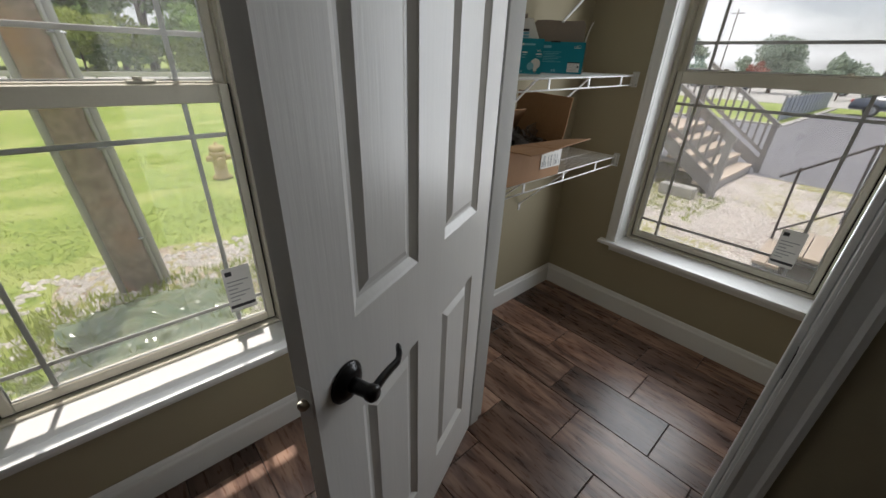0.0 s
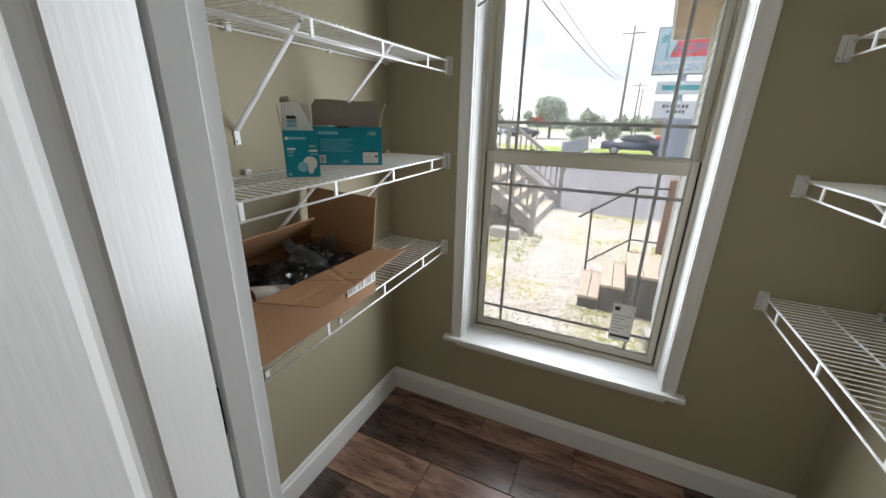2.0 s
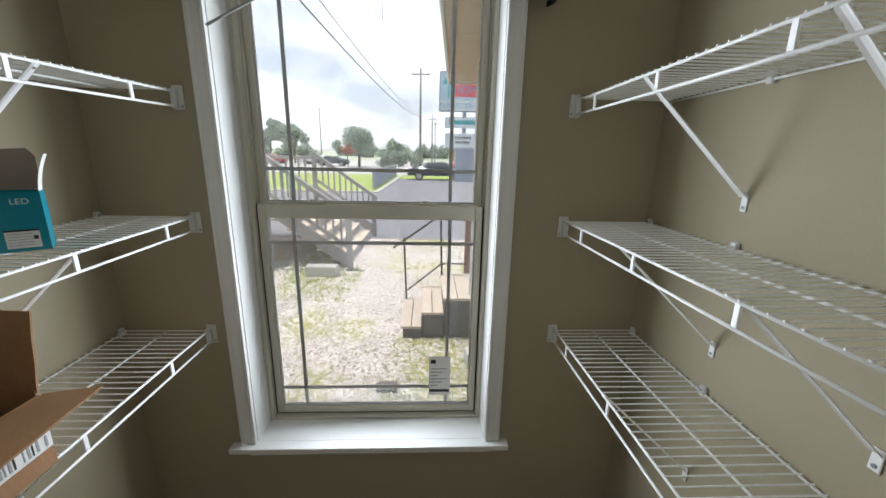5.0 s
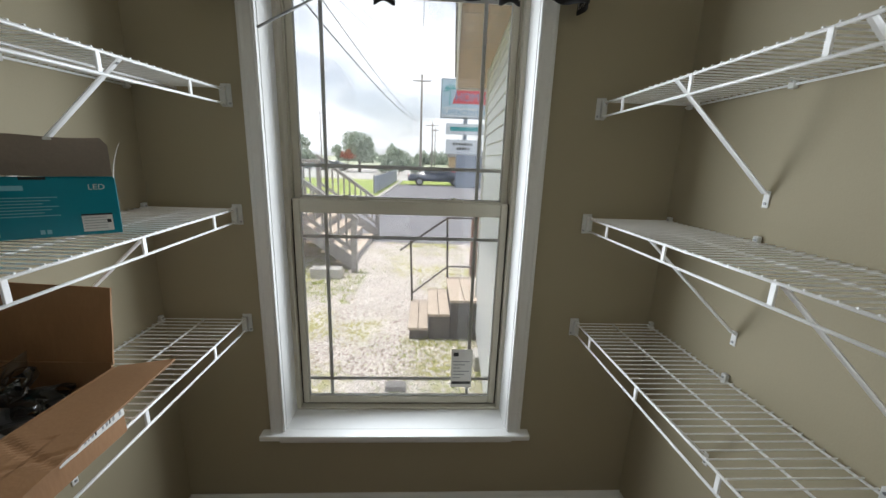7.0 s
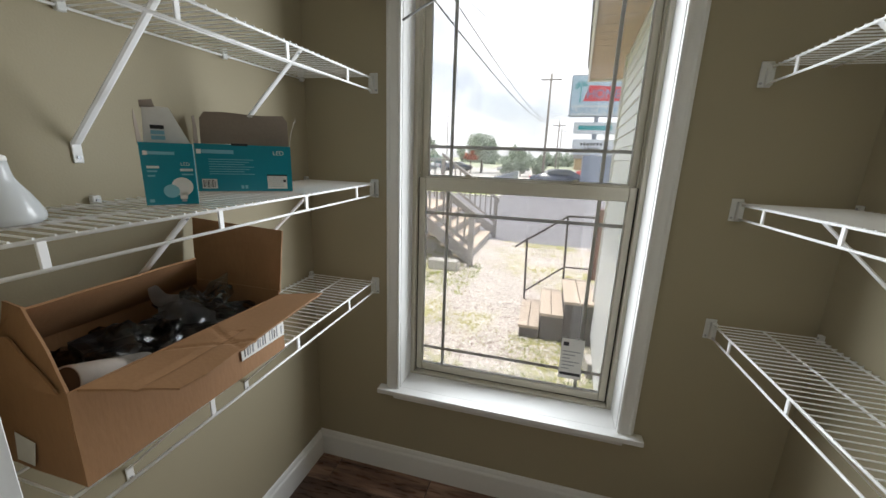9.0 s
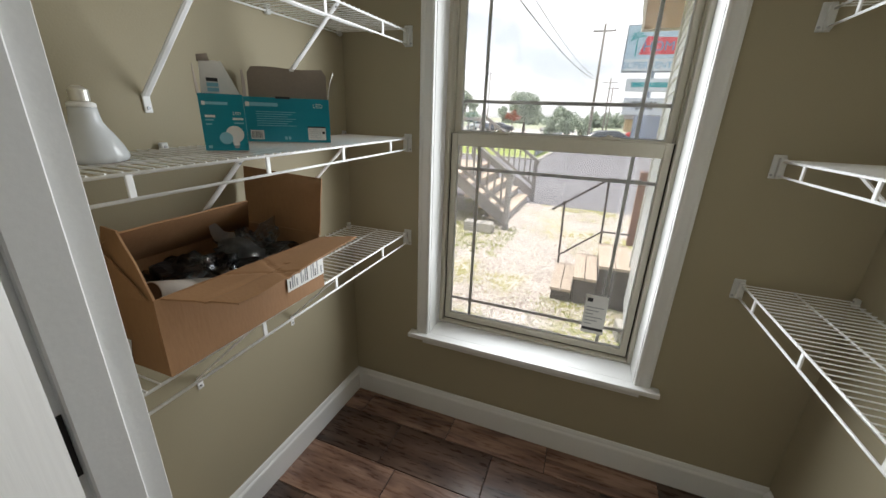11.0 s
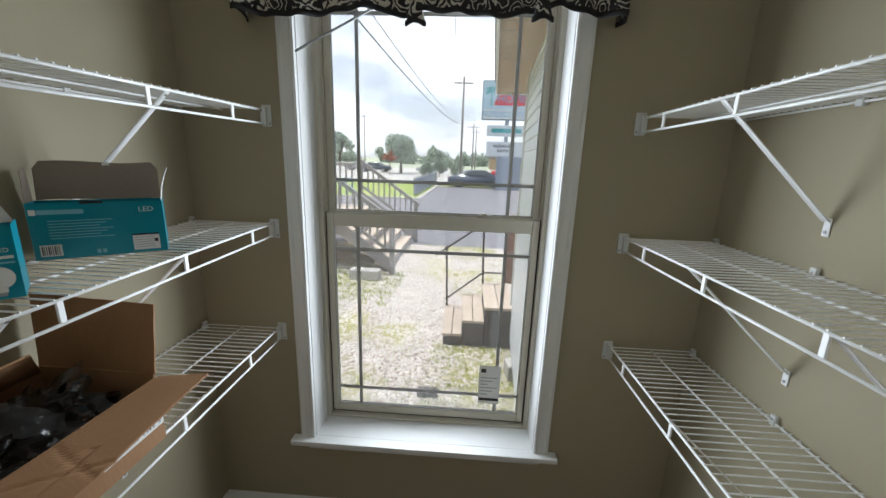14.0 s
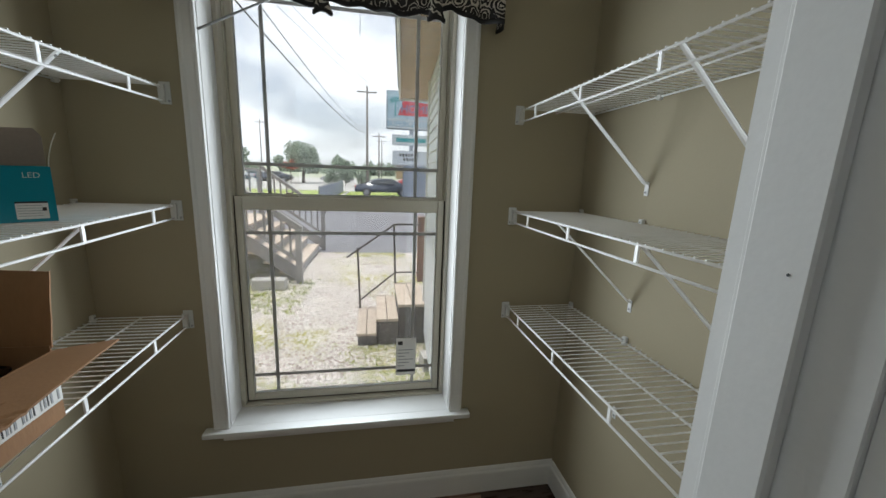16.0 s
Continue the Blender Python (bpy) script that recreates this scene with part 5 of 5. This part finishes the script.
for i, (x, y, r) in enumerate(((-3.4, 46, 1.35), (-1.7, 46.5, 1.5), (-5.2, 47.5, 1.1))):
    b = thing("shrub", pose(x, y, GROUND), "rounded green shrub beside the lot", "shrub", "roadside shrubs")
    part("stem", rod((0, 0, 0), (0, 0, r), 0.06, 6), BARK, b)
    leafy("foliage", (0, 0, r * 0.95), r, 1500, 0.12, LEAF_FAR, 40 + i, b, 0.85)
fb = thing("shrub", pose(-10.2, 48.5, GROUND), "red-flowering shrub beside the highway", "shrub")
part("stem", rod((0, 0, 0), (0, 0, 1.9), 0.06, 6), BARK, fb)
leafy("foliage", (0, 0, 2.3), 1.0, 500, 0.14, leaf_mat("red_blossom", (0.50, 0.10, 0.07), (0.30, 0.12, 0.06)), 71, fb, 0.7)
# far woods north and the close tree line west
rngw = random.Random(9)
woods = []
for i in range(46):
    x = -130 + 6.0 * i + rngw.uniform(-2, 2)
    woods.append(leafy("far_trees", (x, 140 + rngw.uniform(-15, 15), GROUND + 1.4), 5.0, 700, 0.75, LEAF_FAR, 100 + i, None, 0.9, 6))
for w in woods:
    tagged(w, "hazy distant row of green trees", "trees", kind="stuff")
for i in range(26):
    y = -26 + 2.2 * i + rngw.uniform(-1, 1)
    tree(-54 + rngw.uniform(-4, 4), y, rngw.uniform(9, 17), rngw.uniform(4.8, 6.2), 200 + i, LEAF if i % 3 else LEAF_FAR, "tall dark green woodland tree", 4200, 0.42, 0.3)
for i in range(26):
    y = -26 + 2.2 * i + rngw.uniform(-1, 1)
    b = thing("shrub", pose(-48 + rngw.uniform(-3, 2), y, GROUND), "sunlit green shrub at the wood's edge", "shrub", "woodland shrubs")
    part("stem", rod((0, 0, 0), (0, 0, 2.0), 0.08, 6), BARK, b)
    leafy("foliage", (0, 0, 2.4 + 0.6 * (i % 3)), 3.6, 1900, 0.26, LEAF_PALE if i % 2 else LEAF, 300 + i, b, 0.7)
gr = thing("guard_rail", pose(0, 0, 0), "pale metal guard rail along the far road", "rail")
part("beam", box(-32.1, -32.0, -60, 40, GROUND + 0.42, GROUND + 0.72, 0.01), CONCRETE, gr)
for i in range(26):
    part("post", box(-32.28, -32.12, -59 + 3.8 * i, -58.88 + 3.8 * i, GROUND, GROUND + 0.70), TIMBER, gr)

# utility pole close to the side window, with conduits
up = thing("utility_pole", pose(-2.95, -2.275, GROUND, 3.2), "weathered brown utility pole with grey conduits", "pole")
part("shaft", rod((0, 0, -0.1), (0, 0, 9.0), 0.175, 24, None, 0.13), POLEWOOD, up, "", True)
for a, r in ((-66, 0.032), (60, 0.036), (78, 0.020), (44, 0.016)):
    ca, sa = math.cos(radians(a)), math.sin(radians(a))
    cnd = part("conduit", rod((0.185 * ca, 0.185 * sa, -0.02), (0.150 * ca, 0.150 * sa, 5.5), r, 10), CONDUIT, up, "grey conduit", True)
    for z in (0.5, 1.3, 2.1, 2.9):
        part("strap", box(0.175 * ca - 0.03, 0.175 * ca + 0.03, 0.175 * sa - 0.03, 0.175 * sa + 0.03, z, z + 0.02, 0.004), STEEL, cnd)
hy = thing("fire_hydrant", pose(-6.37, -0.82, GROUND), "faded yellow fire hydrant in the grass", "hydrant")
part("barrel", lathe([(0.16, 0), (0.16, 0.04), (0.11, 0.05), (0.105, 0.40), (0.135, 0.42), (0.135, 0.46), (0.10, 0.48)], 20), HYDRANT, hy, "", True)
part("bonnet", lathe([(0.115, 0.481), (0.125, 0.52), (0.12, 0.56), (0.07, 0.585), (0.03, 0.59), (0.03, 0.63), (0.02, 0.635)], 20), HYDRANT, hy, "", True)
for s in (1, -1):
    part("nozzle", rod((0, s * 0.10, 0.36), (0, s * 0.19, 0.36), 0.05, 12), HYDRANT, hy)
part("nozzle", rod((0.10, 0, 0.33), (0.20, 0, 0.33), 0.06, 12), HYDRANT, hy)


# glossy sheet added for the green glassy glare, and rubble at the pole's foot
def heap(u, v):
    x, y = -2.55 + 1.15 * u, -2.85 + 1.15 * v
    x += 0.22 * noise.noise(Vector((v * 3.1, u, 5.0))) * (1 - abs(2 * u - 1))  + 0.14 * noise.noise(Vector((v * 5.0, 8.0, 1.0)))
    y += 0.25 * noise.noise(Vector((u * 3.3, 2.0, v)))
    h = 0.16 * math.exp(-((u - 0.35) * 3) ** 2 - ((v - 0.5) * 2.6) ** 2) + 0.07 * abs(noise.noise(Vector((x * 4, y * 4, 1)))) + 0.03 * noise.noise(Vector((x * 13, y * 13, 2)))
    return Vector((x, y, GROUND + 0.012 + max(0.0, h)))




def dirt(u, v):
    a, r = 2 * math.pi * u, 0.95 * v
    r *= 1 + 0.35 * noise.noise(Vector((math.cos(a) * 1.7, math.sin(a) * 1.7, 4.0)))
    x, y = -2.75 + 1.1 * r * math.cos(a), -2.10 + r * math.sin(a)
    return Vector((x, y, GROUND + 0.010 * (1 - v) + 0.003 + 0.012 * (1 - v) * noise.noise(Vector((x * 9, y * 9, 7)))))


DIRT = ground_mat("dry_soil_and_straw", (0.55, 0.46, 0.36), (0.30, 0.23, 0.17), (0.34, 0.33, 0.13), 3.0, 30, 0.8)
tagged(link("bare_soil", sheet_grid(dirt, 40, 10, 0.0), DIRT), "dry pale soil and straw at the pole foot", "soil", kind="structure")
scatter("straw_litter", 900, (-3.5, -1.7, -2.9, -1.2, GROUND + 0.006), 0.045, STONE, "pale chips and straw round the pole foot", "litter", "stone", 25)
# green of the glassy reflection, put into a sheet's colour
SHEET = mat("green_glare_sheet", (0.10, 0.16, 0.10), 0.16, 0.4, 14, 5, 0.5, second=(0.26, 0.27, 0.17))
loose("plastic_sheet", sheet_grid(heap, 40, 40, 0.002), SHEET, "crumpled glossy green sheet standing in for glare on grass", "sheet")
scatter("pole_foot_weeds", 900, (-2.9, -1.0, -3.2, -1.2, GROUND + 0.02), 0.075, LEAF_PALE, "weeds growing round the pole foot", "weeds", "tuft", 6)

# far utility poles and cables
def far_pole(x, y, h, r, label):
    p = thing("utility_pole", pose(x, y, GROUND), label, "pole")
    part("shaft", rod((0, 0, -0.1), (0, 0, h), r, 10, None, r * 0.7), FARPOLE, p, "", True)
    part("crossarm", box(-1.1, 1.1, -0.06, 0.06, h - 0.75, h - 0.62), FARPOLE, p)
    for dx in (-1.0, -0.45, 0.45, 1.0):
        part("insulator", rod((dx, 0, h - 0.62), (dx, 0, h - 0.44), 0.05, 8), CONDUIT, p)
    return p


far_pole(-0.75, 45.0, 11.4, 0.16, "tall brown utility pole with a crossarm")
far_pole(0.4, 70.0, 8.6, 0.14, "distant brown utility pole with crossarm")
far_pole(0.9, 88.0, 9.0, 0.14, "distant brown utility pole with crossarm")
far_pole(-27.0, 95.0, 12.5, 0.14, "distant brown utility pole with crossarm")


def cable(p, q, sag, r, label="dark overhead cable between poles"):
    bm = bmesh.new()
    p, q = Vector(p), Vector(q)
    last = None
    for i in range(25):
        u = i / 24
        c = p.lerp(q, u) - Vector((0, 0, sag * 4 * u * (1 - u)))
        if last is not None:
            rod(last, c, r, 5, bm)
        last = c
    return tagged(link("overhead_cable", bm, INK), label, "cable", "overhead cables")


cable((-2.7, -8.0, 6.0), (-0.75, 45.0, 5.55), 1.15, 0.020)
cable((-2.5, -8.0, 6.5), (-0.75, 45.0, 5.75), 1.15, 0.014)
cable((-10.6, -8.0, 11.6), (-0.75, 45.0, 10.4), 0.7, 0.014)
cable((-9.8, -8.0, 11.6), (0.2, 45.0, 10.4), 0.7, 0.014)

# roadside sign
SY = 28.7
sg = thing("roadside_sign", pose(0, SY, 0), "tall roadside sign with three stacked panels", "sign")
part("pole", box(3.05, 3.35, -0.12, 0.12, GROUND, 7.0, 0.01), BLUEGREY, sg, "grey sign pole")
part("frame", box(1.28, 4.86, -0.15, 0.15, 4.52, 7.30, 0.02), BLUEGREY, sg)
panel1 = part("panel", box(1.36, 4.78, -0.19, -0.151, 4.60, 7.22), SIGN_WHITE, sg, "white lit panel")
part("colour_field", box(1.36, 4.78, -0.205, -0.191, 5.30, 7.22), mat("sign_haze_blue", (0.42, 0.56, 0.70), 0.4, 0.05, 20, 1, 0.0), panel1)
part("red_field", quad_sheet([(2.15, -0.215, 5.55), (4.78, -0.215, 5.55), (4.78, -0.215, 6.45), (2.50, -0.215, 6.60)], 0.012), SIGN_RED, panel1)
words("HOMES", 0.78, SIGN_BLUE, panel1, pose(3.62, -0.225, 6.0, 90), "sign_word")
words("SUPERCENTER", 0.54, SIGN_BLUE, panel1, pose(3.08, -0.20, 4.92, 90), "sign_word")
for a in (15, 50, 90, 130, 165, 200):
    ca, sa = math.cos(radians(a)), math.sin(radians(a))
    part("frond", quad_sheet([(1.95, -0.215, 6.55), (1.95 + 0.3 * ca - 0.06 * sa, -0.215, 6.55 + 0.3 * sa + 0.08 * ca), (1.95 + 0.52 * ca, -0.215, 6.50 + 0.42 * sa), (1.95 + 0.3 * ca + 0.06 * sa, -0.215, 6.55 + 0.3 * sa - 0.08 * ca)], 0.01), SIGN_TEAL, panel1)
part("palm_stem", quad_sheet([(1.90, -0.214, 5.45), (2.00, -0.214, 5.45), (1.99, -0.214, 6.55), (1.92, -0.214, 6.55)], 0.01), SIGN_TEAL, panel1)
panel2 = part("panel", box(1.72, 4.64, -0.15, 0.15, 3.36, 4.16, 0.02), SIGN_WHITE, sg, "white panel with teal lettering bar")
part("lettering_bar", box(2.05, 4.30, -0.166, -0.151, 3.62, 3.92), SIGN_TEAL, panel2)
panel3 = part("panel", box(1.76, 4.56, -0.15, 0.15, 1.90, 2.98, 0.02), SIGN_WHITE, sg, "white changeable letter panel")
for x0, x1, z in ((2.3, 3.9, 2.55), (2.6, 3.7, 2.22)):
    for k in range(int((x1 - x0) / 0.22)):
        part("letter_bar", box(x0 + 0.22 * k, x0 + 0.22 * k + 0.14, -0.166, -0.151, z, z + 0.2), INK, panel3)
part("lower_box", box(2.6, 4.6, -0.4, 0.4, GROUND, 1.85, 0.02), BLUEGREY, sg, "blue-grey base cabinet")

# fence along the grass island
fn = thing("metal_fence", pose(0, 0, 0), "low blue-grey metal fence along the grass", "fence")
for i in range(14):
    part("panel", box(-2.5, -2.46, 20.6 + 0.95 * i, 21.52 + 0.95 * i, GROUND + 0.1, GROUND + 1.05), BLUEGREY, fn)
    part("post", box(-2.52, -2.44, 20.55 + 0.95 * i, 20.60 + 0.95 * i, GROUND, GROUND + 1.15), STEEL, fn)


def car(x, y, turn, paint, label):
    c = thing("car", pose(x, y, GROUND + 0.014, 0, 0, turn), label, "car")
    prof = [(-2.35, 0.35), (-2.35, 0.62), (-2.2, 0.85), (-1.5, 0.95), (-0.75, 1.38), (0.65, 1.42), (1.35, 1.02), (2.2, 0.92), (2.36, 0.70), (2.36, 0.35)]
    bm = bmesh.new()
    ra = [bm.verts.new((u, -0.88 if z < 1.0 else -0.68, z)) for u, z in prof]
    rb = [bm.verts.new((u, 0.88 if z < 1.0 else 0.68, z)) for u, z in prof]
    for i in range(len(prof)):
        j = (i + 1) % len(prof)
        bm.faces.new((ra[i], ra[j], rb[j], rb[i]))
    bm.faces.new(ra), bm.faces.new(list(reversed(rb)))
    bmesh.ops.bevel(bm, geom=bm.edges[:], offset=0.05, segments=2, affect="EDGES")
    body = part("body", bm, paint, c, "", True)
    for s in (-1, 1):
        part("side_window", quad_sheet([(-1.25, s * 0.83, 1.0), (1.15, s * 0.83, 1.03), (0.58, s * 0.72, 1.36), (-0.70, s * 0.72, 1.33)], 0.02), CARGLASS, c, "dark side glass")
        for wx in (-1.42, 1.45):
            w = part("wheel", rod((wx, s * 0.70, 0.33), (wx, s * 0.91, 0.33), 0.33, 20), TYRE, c, "black tyre")
            part("rim", rod((wx, s * 0.905, 0.33), (wx, s * 0.925, 0.33), 0.21, 14), STEEL, w, "silver rim")
        part("headlight", box(2.22, 2.33, s * 0.62 - 0.15, s * 0.62 + 0.15, 0.68, 0.80, 0.02), SIGN_WHITE, c)
        part("tail_light", box(-2.36, -2.28, s * 0.65 - 0.14, s * 0.65 + 0.14, 0.70, 0.82, 0.02), SIGN_RED, c)
    return c


car(1.15, 30.3, 3, CARPAINT, "dark blue parked sedan on the lot")
SILVER = mat("silver_car_paint", (0.45, 0.46, 0.48), 0.3, 0.05, 40, 3, 0.0)
REDP = mat("red_car_paint", (0.45, 0.04, 0.04), 0.3, 0.05, 40, 3, 0.0)
for x, y, p, lb in ((-24, 58, REDP, "red car passing on the distant highway"), (-17, 58, SILVER, "silver car on the distant highway"), (-13.6, 54, CARPAINT, "dark car on the distant highway"), (-5.5, 57, SILVER, "silver car on the distant highway"), (5.5, 50, REDP, "red car on the distant highway")):
    car(x, y, 0, p, lb)
fh = thing("far_house", pose(9.5, 96, GROUND), "low tan house far beyond the lot", "house")
part("wall", box(-5, 5, -3, 3, 0, 2.6), SOFFIT, fh)
part("roof", quad_sheet([(-5.5, -3.5, 2.6), (5.5, -3.5, 2.6), (5.5, 0, 4.3), (-5.5, 0, 4.3)], 0.12), SHINGLE, fh)
part("window", box(-1.0, 0.6, -3.06, -3.0, 0.9, 2.0, 0.01), CARGLASS, fh)

# the house stands at a slight angle to its site
SITE = pose(0.97, -1.40, 0, 0, 0, -1.3) @ pose(-0.97, 1.40, 0)
FIXED = ("house_footing", "roof", "neighbour_building", "wooden_steps", "iron_handrail")
bpy.context.view_layer.update()
for ob in list(bpy.data.objects):
    if ob not in inside and ob.parent is None and ob.name not in FIXED:
        ob.matrix_world = SITE @ ob.matrix_world

# ---- floor planks ----
PLX, PLY = 0.4560, 0.2315
tile_meshes = {}


def plank_tile(x0, x1, y0, y1):
    key = (round(x1 - x0, 3), round(y1 - y0, 3))
    if key not in tile_meshes:
        me = bpy.data.meshes.new("plank")
        bm = box(-key[0] / 2, key[0] / 2, -key[1] / 2, key[1] / 2, -0.006, 0.0, 0.0012)
        bm.to_mesh(me)
        bm.free()
        me.materials.append(TILE)
        tile_meshes[key] = me
    o = new("plank", tile_meshes[key])
    o.parent = floor
    o.location = ((x0 + x1) / 2, (y0 + y1) / 2, 0.0)


offsets = {0: 0.12, 1: 0.35, 2: 0.892, 3: 0.617, 4: 0.778, 5: 0.971, 6: 0.593, 7: 0.884}
rngf = random.Random(4)
for r in range(21):
    y1 = max(-0.162 - PLY * (r - 1), -4.6)
    y1 = min(y1, 0.0)
    y0 = max(-0.162 - PLY * r, -4.6)
    if y1 - y0 < 0.01:
        continue
    off = offsets.get(r, rngf.uniform(0, PLX)) % PLX - PLX
    x = off
    while x < 3.4:
        a, b = max(x, 0.0), min(x + PLX, 3.4)
        if b - a > 0.01:
            plank_tile(a + 0.0018, b - 0.0018, y0 + 0.0018, y1 - 0.0018)
        x += PLX
